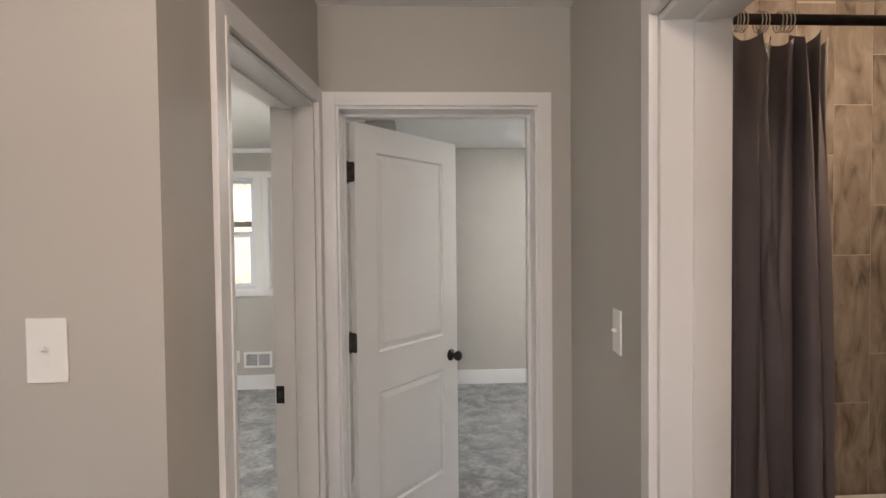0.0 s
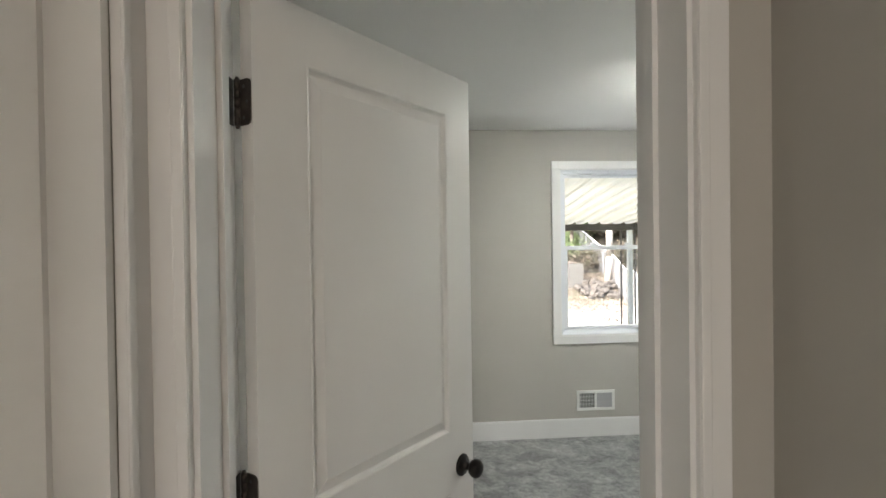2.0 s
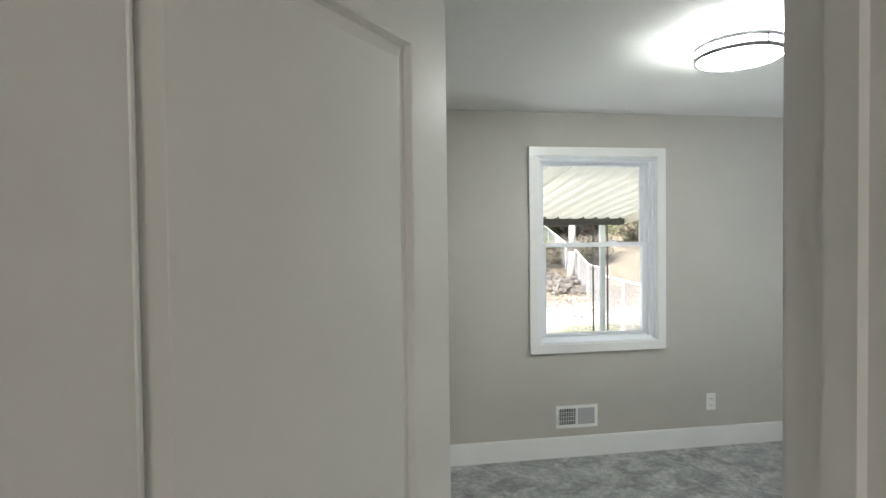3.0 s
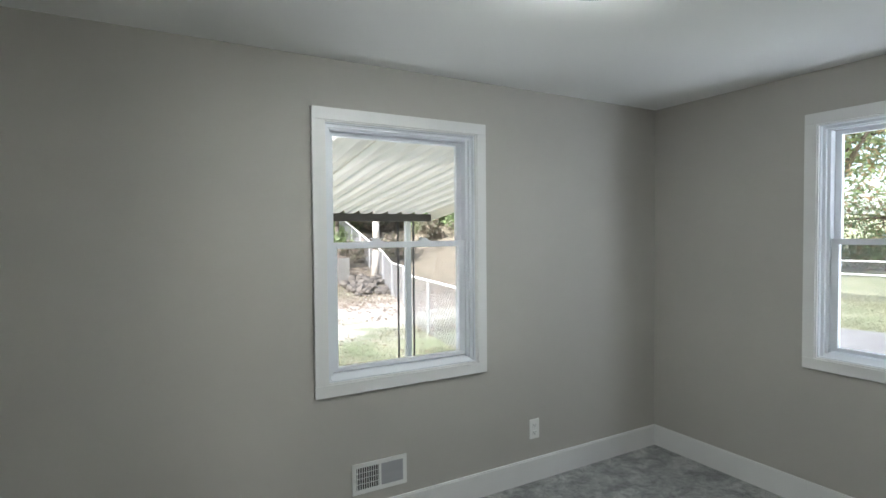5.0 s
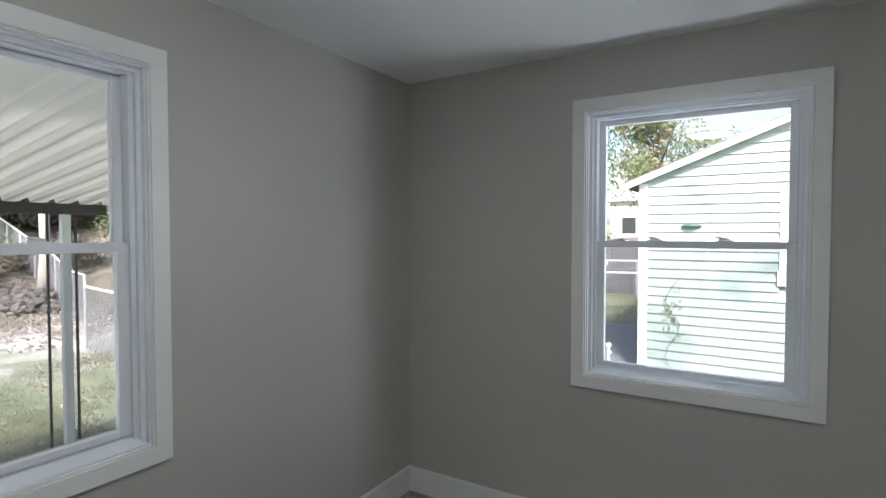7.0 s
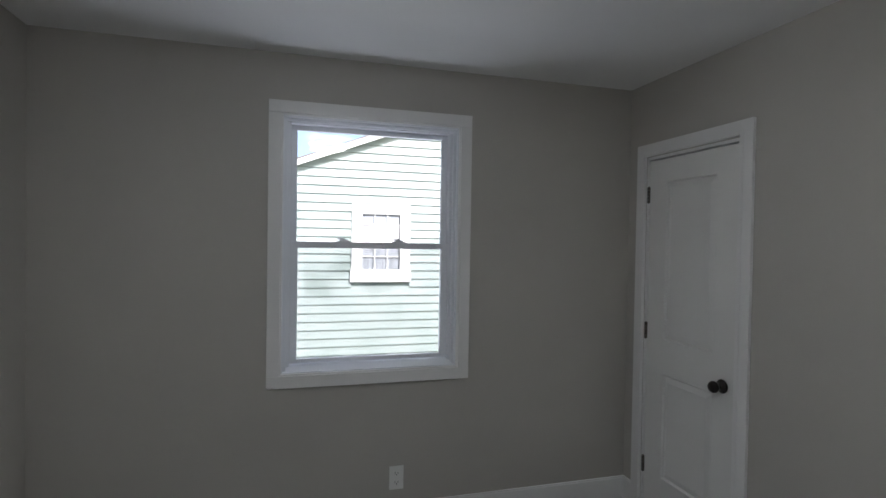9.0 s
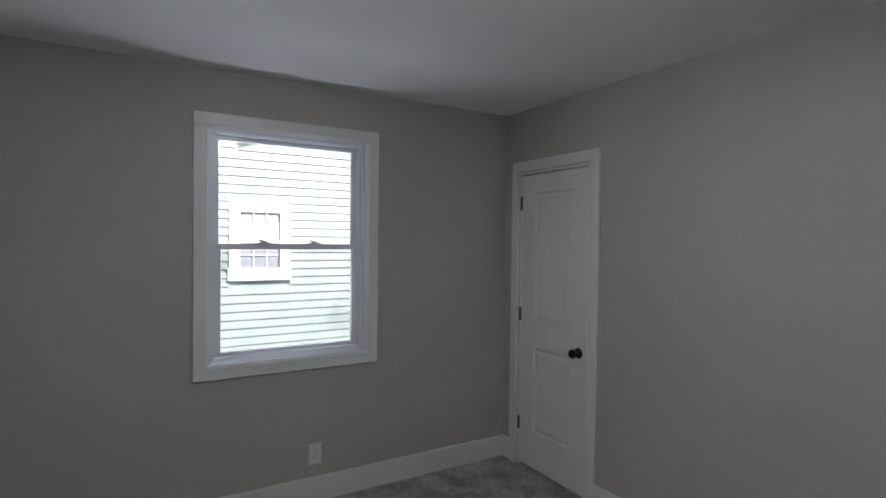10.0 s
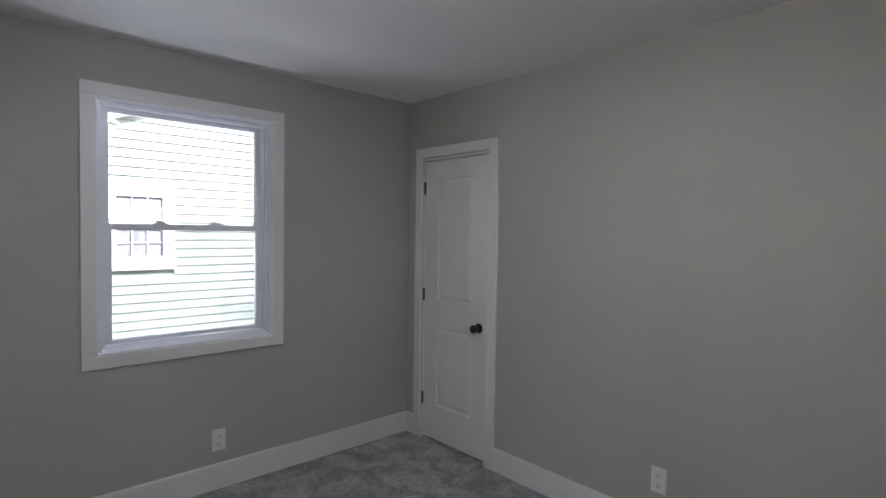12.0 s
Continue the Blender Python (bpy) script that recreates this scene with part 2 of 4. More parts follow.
wall("wall_hall_right", R0, R1, 0.155, 0, 2.6, [((YH - BD[1]) * KR, (YH - BD[0]) * KR, 0, BD[2])])
wall("wall_living_west", (-2.5, -4.1), (-2.5, 1.346), 0.1, 0, 2.6)
# Made-up unseen opening behind the added light panel.
wall("wall_living_south", (1.2, -4.0), (-2.6, -4.0), 0.1, 0, 2.6, [(1.6, 2.8, 0.9, 2.1)])
wall("wall_bath_east", (2.3, 2.455), (2.3, -1.0), 0.1, 0, 2.6)
wall("wall_bath_south", (2.4, -0.9), (0.3, -0.9), 0.1, 0, 2.6)
wall("wall_closet_back", (3.9, 1.9), (2.5, 1.9), 0.05, 0, 2.6)


def baseboard(name, p0, p1, height=0.146, t=0.015):
    """A board against the seen face from p0 to p1, standing out to the right of that way."""
    d = Vector((p1[0] - p0[0], p1[1] - p0[1], 0))
    bm = bmesh.new()
    box(bm, 0, d.length, -t, -0.001, 0, height - 0.008)
    box(bm, 0, d.length, -t + 0.004, -0.001, height - 0.008, height)
    ob = mesh_object(name, bm, TRIM)
    ob.matrix_world = Matrix.Translation((p0[0], p0[1], 0)) @ Matrix.Rotation(math.atan2(d.y, d.x), 4, "Z")
    return tagged(ob, "white painted flat baseboard along the carpet", kind="structure")


CW = 0.072
baseboard("baseboard", (XW2, YN), (XE, YN))
baseboard("baseboard", (XE, YN - 0.015), (XE, YS))
baseboard("baseboard", (XE - 0.015, YS), (CD[1] + CW, YS))
baseboard("baseboard", (CD[0] - CW, YS), (ED[1] + CW, YS))
baseboard("baseboard", (XW2, 4.402), (XW2, YN - 0.015))
baseboard("baseboard", (XW, YS), (XW, 4.387))
baseboard("baseboard", (XB0, YN), (XB1, YN))
baseboard("baseboard", (XB0, YB0), (XB0, YN - 0.015))
baseboard("baseboard", (XB1, YN - 0.015), (XB1, 2.7))
baseboard("baseboard", (-2.5, 1.346), (L0[0], 1.346))
baseboard("baseboard", (hall_right(YH), YH), (hall_right(BD[1] + CW), BD[1] + CW))


def casing(name, m, x0, x1, top, w=CW, t=0.017, foot=0.0, label="white painted door casing with a beaded inner edge"):
    """Door casing round an opening, on a face in the plane y = 0 that looks to -y."""
    thing = tagged(new(name), label, kind="structure")
    thing.matrix_world = m
    def board(nm, a, b, c, d, bead):
        bm = boxes([(a, b, -t, -0.0005, c, d)], 0.002)
        box(bm, *bead, bevel=0.0028)
        part(nm, bm, TRIM, thing)
    board("casing_left", x0 - w, x0 - 0.004, foot, top + w, (x0 - 0.024, x0 - 0.005, -t - 0.004, -t + 0.002, foot, top + 0.022))
    board("casing_right", x1 + 0.004, x1 + w, foot, top + w, (x1 + 0.005, x1 + 0.024, -t - 0.004, -t + 0.002, foot, top + 0.022))
    board("casing_head", x0 - 0.0038, x1 + 0.0038, top + 0.004, top + w, (x0 - 0.004, x1 + 0.004, -t - 0.004, -t + 0.002, top + 0.005, top + 0.023))
    return thing


def jamb(name, m, x0, x1, top, depth, stop_at):
    """Jamb boards lining an opening from y = 0 to y = depth, with door stops."""
    thing = tagged(new(name), "white painted door jamb with stops", kind="structure")
    thing.matrix_world = m
    k = 0.016
    part("jamb_left", boxes([(x0 + 0.0005, x0 + k, -0.002, depth + 0.002, 0, top - 0.001), (x0 + k, x0 + k + 0.011, stop_at, stop_at + 0.036, 0, top - k - 0.011)]), TRIM, thing)
    part("jamb_right", boxes([(x1 - k, x1 - 0.0005, -0.002, depth + 0.002, 0, top - 0.001), (x1 - k - 0.011, x1 - k, stop_at, stop_at + 0.036, 0, top - k - 0.011)]), TRIM, thing)
    part("jamb_head", boxes([(x0 + k, x1 - k, -0.002, depth + 0.002, top - k, top - 0.001), (x0 + k, x1 - k, stop_at, stop_at + 0.036, top - k - 0.011, top - k)]), TRIM, thing)
    return thing


def facing(x, y, turn):
    return pose(x, y, 0, 0, 0, turn)


casing("casing_entry_hall", facing(0, YH, 0), ED[0] + 0.01, ED[1] - 0.01, ED[2] - 0.01, w=0.06)
casing("casing_entry_room", facing(0, YS, 180), -ED[1] + 0.01, -ED[0] - 0.01, ED[2] - 0.01, w=0.06)
jamb("jamb_entry", facing(0, YH, 0), ED[0], ED[1], ED[2], 0.19, 0.10)
casing("casing_closet", facing(0, YS, 180), -CD[1], -CD[0], CD[2])
jamb("jamb_closet", facing(0, YS, 180), -CD[1], -CD[0], CD[2], 0.19, 0.04)
ML = Matrix.Translation((*L0, 0)) @ Matrix.Rotation(math.atan2(L1[1] - L0[1], L1[0] - L0[0]), 4, "Z")
casing("casing_side_bedroom", ML, (LD[0] - 1.346) * KL, (LD[1] - 1.346) * KL, LD[2])
jamb("jamb_side_bedroom", ML, (LD[0] - 1.346) * KL, (LD[1] - 1.346) * KL, LD[2], 0.165, 0.08)
MR = Matrix.Translation((*R0, 0)) @ Matrix.Rotation(math.atan2(R1[1] - R0[1], R1[0] - R0[0]), 4, "Z")
casing("casing_bathroom", MR, (YH - BD[1]) * KR, (YH - BD[0]) * KR, BD[2])
jamb("jamb_bathroom", MR, (YH - BD[1]) * KR, (YH - BD[0]) * KR, BD[2], 0.155, 0.07)


# ---- doors ----
def door_slab_bm(w, h, t, panels):
    """A moulded door: x from 0 to w, y from 0 (seen face) to t; panels are (x0, x1, z0, z1)."""
    bm = bmesh.new()
    xs = sorted({0.0, w, *[v for p in panels for v in p[:2]]})
    zs = sorted({0.0, h, *[v for p in panels for v in p[2:]]})
    for side, flip in ((0.0, 1), (t, -1)):
        for i in range(len(xs) - 1):
            for k in range(len(zs) - 1):
                a, b, c, e = xs[i], xs[i + 1], zs[k], zs[k + 1]
                inside = any(p[0] <= a and b <= p[1] and p[2] <= c and e <= p[3] for p in panels)
                if not inside:
                    bm.faces.new([bm.verts.new(q) for q in ((a, side, c), (b, side, c), (b, side, e), (a, side, e))])
        for p in panels:
            a, b, c, e = p
            steps = ((0, 0), (0.002, -0.0015), (0.006, -0.0005), (0.010, 0.009), (0.014, 0.012), (0.040, 0.0035), (0.0415, 0.0025), (0.06, 0.0025))
            rings = []
            for ins, dep in steps:
                y = side + dep * flip
                rings.append([bm.verts.new(q) for q in ((a + ins, y, c + ins), (b - ins, y, c + ins), (b - ins, y, e - ins), (a + ins, y, e - ins))])
            for r0, r1 in zip(rings, rings[1:]):
                for q in range(4):
                    bm.faces.new((r0[q], r0[(q + 1) % 4], r1[(q + 1) % 4], r1[q]))
            bm.faces.new(rings[-1])
    for q in (((0, 0, 0), (0, t, 0), (0, t, h), (0, 0, h)), ((w, 0, 0), (w, t, 0), (w, t, h), (w, 0, h)), ((0, 0, 0), (w, 0, 0), (w, t, 0), (0, t, 0)), ((0, 0, h), (w, 0, h), (w, t, h), (0, t, h))):
        bm.faces.new([bm.verts.new(v) for v in q])
    bmesh.ops.remove_doubles(bm, verts=bm.verts, dist=0.0002)
    return bm


def knob_bm():
    return lathe([(0.0, 0.0), (0.033, 0.0), (0.033, 0.004), (0.028, 0.009), (0.014, 0.013), (0.011, 0.022), (0.012, 0.03), (0.022, 0.036), (0.0275, 0.046), (0.0275, 0.056), (0.022, 0.064), (0.01, 0.068), (0.0, 0.0685)], 28, "Y")


def hinge_plate(w, h, t=0.0022, flip=1):
    """A hinge leaf: x 0 to t, y 0 to w, z about 0, its far corners rounded."""
    bm = bmesh.new()
    out = [(0, -h / 2), (w - 0.010, -h / 2), (w - 0.003, -h / 2 + 0.003), (w, -h / 2 + 0.010), (w, h / 2 - 0.010), (w - 0.003, h / 2 - 0.003), (w - 0.010, h / 2), (0, h / 2)]
    f = bm.faces.new([bm.verts.new((0, y * flip, z)) for y, z in out])
    r = bmesh.ops.extrude_face_region(bm, geom=[f])
    bmesh.ops.translate(bm, vec=(t, 0, 0), verts=[v for v in r["geom"] if isinstance(v, bmesh.types.BMVert)])
    return bm


def door(name, label, m, w, h, knob_z, hinge_zs, opened):
    """A two panel door hung on its pin at the origin; its leaf runs along x, from y = -t to 0 behind the pin's side."""
    thing = tagged(new(name), label, "door")
    thing.matrix_world = m
    t = 0.035
    bm = door_slab_bm(w, h, t, [(0.133, w - 0.125, 0.24, 0.812), (0.133, w - 0.125, 0.99, h - 0.117)])
    bmesh.ops.translate(bm, vec=(0, -t, 0), verts=bm.verts)
    part("slab", bm, DOORP, thing)
    kx = w - 0.065
    for side in (0, 1):
        k = part("knob", knob_bm(), BRONZE, thing, "dark bronze round door knob", smooth=True)
        k.location = (kx, 0 if side else -t, knob_z)
        if side:
            k.rotation_euler = (0, 0, math.pi)
    part("latch_plate", boxes([(w - 0.0005, w + 0.0015, -0.029, -0.006, knob_z - 0.028, knob_z + 0.028)]), BRONZE, thing)
    hr = 0.0062 if opened else 0.0085
    for z in hinge_zs:
        hg = bmesh.new()
        for k in range(5):
            tube(hg, (-0.0062, 0.003, z - 0.044 + k * 0.0178), (-0.0062, 0.003, z - 0.044 + k * 0.0178 + 0.0166), hr)
        if not opened:
            box(hg, -0.0165, 0.0035, -0.004, 0.0035, z - 0.0445, z + 0.0445)
        tube(hg, (-0.0062, 0.003, z + 0.045), (-0.0062, 0.003, z + 0.050), 0.005, 0.003)
        tube(hg, (-0.0062, 0.003, z - 0.050), (-0.0062, 0.003, z - 0.045), 0.003, 0.005)
        hb = part("hinge", hg, HINGE, thing, "worn bronze butt hinge", smooth=True)
        if opened:
            p = part("hinge_leaf", hinge_plate(0.032, 0.089, flip=-1), HINGE, hb)
            p.matrix_basis = pose(-0.0024, -0.001, z)
            p = part("hinge_leaf", hinge_plate(0.032, 0.089, flip=-1), HINGE, hb)
            p.matrix_basis = Matrix.Rotation(radians(-opened), 4, "Z") @ pose(-0.0165, 0.0, z)
            for sx, sz in ((0.012, 0.03), (0.022, 0.0), (0.012, -0.03)):
                c = part("screw", lathe([(0, 0.001), (0.0035, 0.0006), (0.0037, 0), (0, 0)], 10), NICKEL, hb)
                c.matrix_basis = pose(-0.0024, -sx, z + sz, 0, -90, 0)
    return thing


door("door_entry", "open white two panel door with a dark bronze knob", pose(-0.359, YS - 0.002, 0.012, 0, 0, 51), 0.78, 2.045, 0.875, (0.30, 1.062, 1.825), 51)
door("door_closet", "closed white two panel closet door with a black knob", pose(CD[1] - 0.019, YS - 0.004, 0.022) @ Matrix.Scale(-1, 4, (1, 0, 0)), CD[1] - CD[0] - 0.038, CD[2] - 0.047, 0.855, (0.27, 1.025, 1.785), 0)


# ---- windows ----
def double_hung(name, label, m, W, Hh, rail, deep=False):
    """A double hung window; x from 0 to W, z from 0 to Hh over the outside of its casing, the room at -y."""
    thing = tagged(new(name), label, kind="structure")
    thing.matrix_world = m
    c, t = C, 0.018
    part("casing_top", boxes([(0, W, -t, -0.0005, Hh - c, Hh)], 0.002), TRIM, thing)
    part("casing_bottom", boxes([(0, W, -t, -0.0005, 0, c)], 0.002), TRIM, thing)
    part("casing_left", boxes([(0, c, -t, -0.0005, c + 0.0004, Hh - c - 0.0004)], 0.0015), TRIM, thing)
    part("casing_right", boxes([(W - c, W, -t, -0.0005, c + 0.0004, Hh - c - 0.0004)], 0.0015), TRIM, thing)

    def ring(items, i, j, y0, y1, head=None):
        x0, x1, z0, z1 = i, W - i, i, Hh - i
        items += [(x0, x0 + j, y0, y1, z0, z1), (x1 - j, x1, y0, y1, z0, z1), (x0 + j, x1 - j, y0, y1, z1 - (head or j), z1), (x0 + j, x1 - j, y0, y1, z0, z0 + j)]
    items = []
    ring(items, c + 0.0004, 0.008, -0.0125, 0.0015)
    part("casing_bead", boxes(items, 0.002), TRIM, thing)
    bm = bmesh.new()
    items = []
    ring(items, c + 0.001, 0.012, 0.002, 0.18)
    for i, j, y0, y1, head in ((c + 0.013, 0.016, 0.024, 0.18, 0.016), (c + 0.029, 0.016, 0.042, 0.16, 0.006)):
        ring(items, i, j, y0, y1, head)
        items.pop()
    for b in items:
        box(bm, *b)
    q = [bm.verts.new((x, y, z)) for x in (c + 0.0295, W - c - 0.0295) for y, z in ((0.006, c + 0.0135), (0.054, c + 0.036), (0.158, c + 0.0445), (0.158, c + 0.0135))]
    for fc in ((0, 1, 2, 3), (4, 7, 6, 5), (0, 4, 5, 1), (1, 5, 6, 2), (2, 6, 7, 3), (3, 7, 4, 0)):
        bm.faces.new([q[v] for v in fc])
    part("window_frame", bm, VINYL, thing)
    i0, it = c + 0.045, c + 0.0355
    rr = rail
    bm = bmesh.new()
    y0, y1, s = 0.055, 0.085, 0.037
    for b in ((i0, i0 + s, y0, y1, i0, rr + 0.012), (W - i0 - s, W - i0, y0, y1, i0, rr + 0.012), (i0 + s, W - i0 - s, y0, y1, i0, i0 + s - 0.016), (i0 + s, W - i0 - s, y0 - 0.002, y1, rr - 0.02, rr + 0.012)):
        box(bm, *b, bevel=0.002)
    low = part("lower_sash", bm, VINYL, thing)
    part("pane", boxes([(i0 + s, W - i0 - s, y0 + 0.012, y0 + 0.016, i0 + s - 0.016, rr - 0.02)]), GLASS, low, "clear window glass").visible_shadow = False
    bm = bmesh.new()
    y0, y1 = 0.09, 0.12
    for b in ((i0, i0 + s - 0.006, y0, y1, rr - 0.02, Hh - it), (W - i0 - s + 0.006, W - i0, y0, y1, rr - 0.02, Hh - it), (i0 + s - 0.006, W - i0 - s + 0.006, y0, y1, Hh - it - 0.024, Hh - it), (i0 + s - 0.006, W - i0 - s + 0.006, y0, y1, rr - 0.02, rr + 0.01)):
        box(bm, *b, bevel=0.002)
    up = part("upper_sash", bm, VINYL, thing)
    part("pane", boxes([(i0 + s - 0.006, W - i0 - s + 0.006, y0 + 0.012, y0 + 0.016, rr + 0.01, Hh - it - 0.024)]), GLASS, up, "clear window glass").visible_shadow = False
    part("insect_screen", boxes([(i0, W - i0, 0.128, 0.1285, i0, rr)]), SCREEN, thing, "fine grey insect screen outside the lower sash").visible_shadow = False
    for fx in (0.36, 0.64):
        bm = boxes([(W * fx - 0.036, W * fx + 0.036, 0.056, 0.084, rr + 0.012, rr + 0.018)], 0.002)
        box(bm, W * fx - 0.022, W * fx + 0.022, 0.058, 0.082, rr + 0.017, rr + 0.027, bevel=0.004)
        box(bm, W * fx - 0.040, W * fx + 0.004, 0.052, 0.062, rr + 0.024, rr + 0.031, bevel=0.003, m=Matrix.Translation((W * fx, 0, rr)) @ Matrix.Rotation(radians(5), 4, "Y") @ Matrix.Translation((-W * fx, 0, -rr)))
        part("sash_lock", bm, VINYL, thing, "white sash lock")
    return thing


double_hung("window_1", "white double hung window with flat casing above the vent", pose(NW[0], YN, NW[2], 0, 0, 0), NW[1] - NW[0], NW[3] - NW[2], 0.765)
double_hung("window_2", "white double hung window facing the neighbour's siding", pose(XE, EW[1], EW[2], 0, 0, -90), EW[1] - EW[0], EW[3] - EW[2], 0.715)
double_hung("window_3", "white double hung window in the side bedroom", pose(LW[0], YN, LW[2], 0, 0, 0), LW[1] - LW[0], LW[3] - LW[2], 0.64)

double_hung("window_4", "white double hung window joined to its twin in the side bedroom", pose(LW[1] + 0.001, YN, LW[2], 0, 0, 0), -0.70 - LW[1], LW[3] - LW[2], 0.64)

# ---- ceiling lamps ----


def ceiling_lamp(place, z):
    thing = tagged(new("ceiling_light"), "lit round flush ceiling light with two dark metal rings", "ceiling light", "flush ceiling lights")
    thing.location = (place[0], place[1], z)
    part("shade", lathe([(0.0, -0.112), (0.09, -0.108), (0.14, -0.098), (0.163, -0.082), (0.165, -0.028), (0.155, -0.024), (0.0, -0.024)], 40), SHADE, thing, "glowing white glass shade", smooth=True)
    part("ceiling_plate", lathe([(0, -0.001), (0.12, -0.001), (0.12, -0.0235), (0, -0.0235)], 32), NICKEL, thing)
    for zz in (-0.042, -0.086):
        part("ring", lathe([(0.172, zz - 0.009), (0.181, zz - 0.009), (0.181, zz + 0.009), (0.172, zz + 0.009), (0.172, zz - 0.009)], 48), NICKEL, thing, "dark metal ring")
    for k in range(3):
        a = 2 * math.pi * k / 3 + 0.5
        bm = bmesh.new()
        tube(bm, (0.177 * math.cos(a), 0.177 * math.sin(a), -0.001), (0.177 * math.cos(a), 0.177 * math.sin(a), -0.094), 0.005)
        part("strut", bm, NICKEL, thing)
    return thing


ceiling_lamp(LAMP_A, H)
ceiling_lamp(LAMP_B, H)


# ---- plates and vents ----
def outlet(m, label="white duplex outlet plate on the wall above the baseboard"):
    thing = tagged(new("outlet"), label, "outlet", "wall outlets")
    thing.matrix_world = m
    part("plate", boxes([(-0.038, 0.038, -0.006, -0.0005, -0.062, 0.062)], 0.002), PLASTIC, thing)
    for s in (-1, 1):
        r = part("receptacle", boxes([(-0.017, 0.017, -0.0085, -0.006, s * 0.024 - 0.015, s * 0.024 + 0.015)], 0.002), PLASTIC, thing)
        part("slot", boxes([(-0.009, -0.0065, -0.0092, -0.0085, s * 0.024 - 0.003, s * 0.024 + 0.007), (0.0065, 0.009, -0.0092, -0.0085, s * 0.024 - 0.003, s * 0.024 + 0.006), (-0.0025, 0.0025, -0.0092, -0.0085, s * 0.024 - 0.011, s * 0.024 - 0.006)]), SLOT, r, "raised dark marks painted as the slots' shade")
    return thing


def switch(m, label):
    thing = tagged(new("light_switch"), label, "light switch", "toggle switches")
    thing.matrix_world = m
    part("plate", boxes([(-0.039, 0.039, -0.006, -0.0005, -0.064, 0.064)], 0.002), PLASTIC, thing)
    bm = bmesh.new()
    box(bm, -0.005, 0.005, -0.0065, -0.006, -0.012, 0.012)
    box(bm, -0.004, 0.004, -0.02, -0.006, -0.006, 0.004, bevel=0.001, m=Matrix.Rotation(radians(-22), 4, "X"))
    part("toggle", bm, PLASTIC, thing)
    for s in (-1, 1):
        part("screw", lathe([(0, 0.0068), (0.003, 0.0066), (0.0033, 0.006), (0, 0.006)], 10, "Y"), PLASTIC, thing).location = (0, -0.0 , s * 0.03)
    return thing


def vent(m, w, h, label):
    thing = tagged(new("wall_vent"), label, "vent", "wall vents")
    thing.matrix_world = m
    f = 0.022
    part("frame", boxes([(-w / 2, w / 2, -0.008, -0.0005, h / 2 - f, h / 2), (-w / 2, w / 2, -0.008, -0.0005, -h / 2, -h / 2 + f), (-w / 2, -w / 2 + f, -0.008, -0.0005, -h / 2 + f, h / 2 - f), (w / 2 - f, w / 2, -0.008, -0.0005, -h / 2 + f, h / 2 - f), (-0.006, 0.006, -0.008, -0.0005, -h / 2 + f, h / 2 - f)]), PLASTIC, thing)
    # Flat sheet on the wall, its dark colour standing for the duct's shade.
    part("backing", boxes([(-w / 2 + f, w / 2 - f, -0.0025, -0.0008, -h / 2 + f, h / 2 - f)]), SLOT, thing, "flat dark sheet painted as the duct's shade")
    x0, x1, zt = -w / 2 + f, -0.006, h / 2 - f
    for i in range(10):
        x = x0 + (i + 0.5) * (x1 - x0) / 10
        o = part("slat", boxes([(-0.0022, 0.0022, -0.0006, 0.0006, -zt, zt)]), PLASTIC, thing)
        o.location, o.rotation_euler = (x, -0.0058, 0), (0, 0, radians(15))
    for i in (-1, 0, 1):
        o = part("crossbar", boxes([(x0, x1, -0.0045, -0.0035, -0.0015, 0.0015)]), PLASTIC, thing)
        o.location = (0, 0, i * zt * 0.5)
    x0, x1 = 0.006, w / 2 - f
    for i in range(12):
        x = x0 + (i + 0.5) * (x1 - x0) / 12
        o = part("slat", boxes([(-0.0052, 0.0052, -0.0005, 0.0005, -zt, zt)]), VENTGREY, thing, "grey angled slat")
        o.location, o.rotation_euler = (x, -0.0055, 0), (0, 0, radians(-14))
    o = part("lever", boxes([(-w / 2 + 0.008, -w / 2 + 0.014, -0.014, -0.008, -0.012, 0.012)], 0.001), PLASTIC, thing)
    return thing


outlet(pose(2.515, YN, 0.33))
outlet(pose(XE, 4.03, 0.282, 0, 0, -90))
outlet(pose(1.70, YS, 0.325, 0, 0, 180))
outlet(pose(-1.91, YN, 0.335))
switch(pose(-0.793, 1.346, 1.335), "white toggle switch plate beside the hallway corner")
switch(MR @ pose((YH - 1.78) * KR, 0, 1.266), "white toggle switch plate between bathroom and bedroom doors")
vent(pose(1.468, YN, 0.287), 0.31, 0.16, "white wall register with slats under the window")
vent(pose(-1.69, YN, 0.30), 0.28, 0.16, "white wall register with slats under the window")
crown = tagged(mesh_object("trim_side_bedroom", boxes([(XB0 + 0.02, XB1, YN - 0.03, YN - 0.001, H - 0.045, H - 0.002)], 0.004), TRIM), "thin white trim strip under the ceiling", kind="structure")
sp = tagged(new("strike_plate"), "black strike plate on the white door jamb", "strike plate")
sp.matrix_world = ML @ pose((LD[1] - 1.346) * KL - 0.016, 0.146, 0.927)
part("plate", boxes([(-0.0015, 0.0, -0.016, 0.016, -0.035, 0.035)], 0.0005), BRONZE, sp)
part("hole_shade", boxes([(-0.0022, -0.0015, -0.006, 0.008, -0.014, 0.014)]), SLOT, sp)

# ---- bathroom ----
RODY, RODZ = 1.60, 2.10
slab("tile_backing", hall_right(2.4) + 0.158, 2.298, 2.37, 2.454, 0, 2.488, CEIL, "plaster behind the tile")
FABRIC = surface("grey satin curtain cloth", (0.15, 0.132, 0.145), (0.175, 0.155, 0.168), 4, 3, 0.5, 0.1, 300)
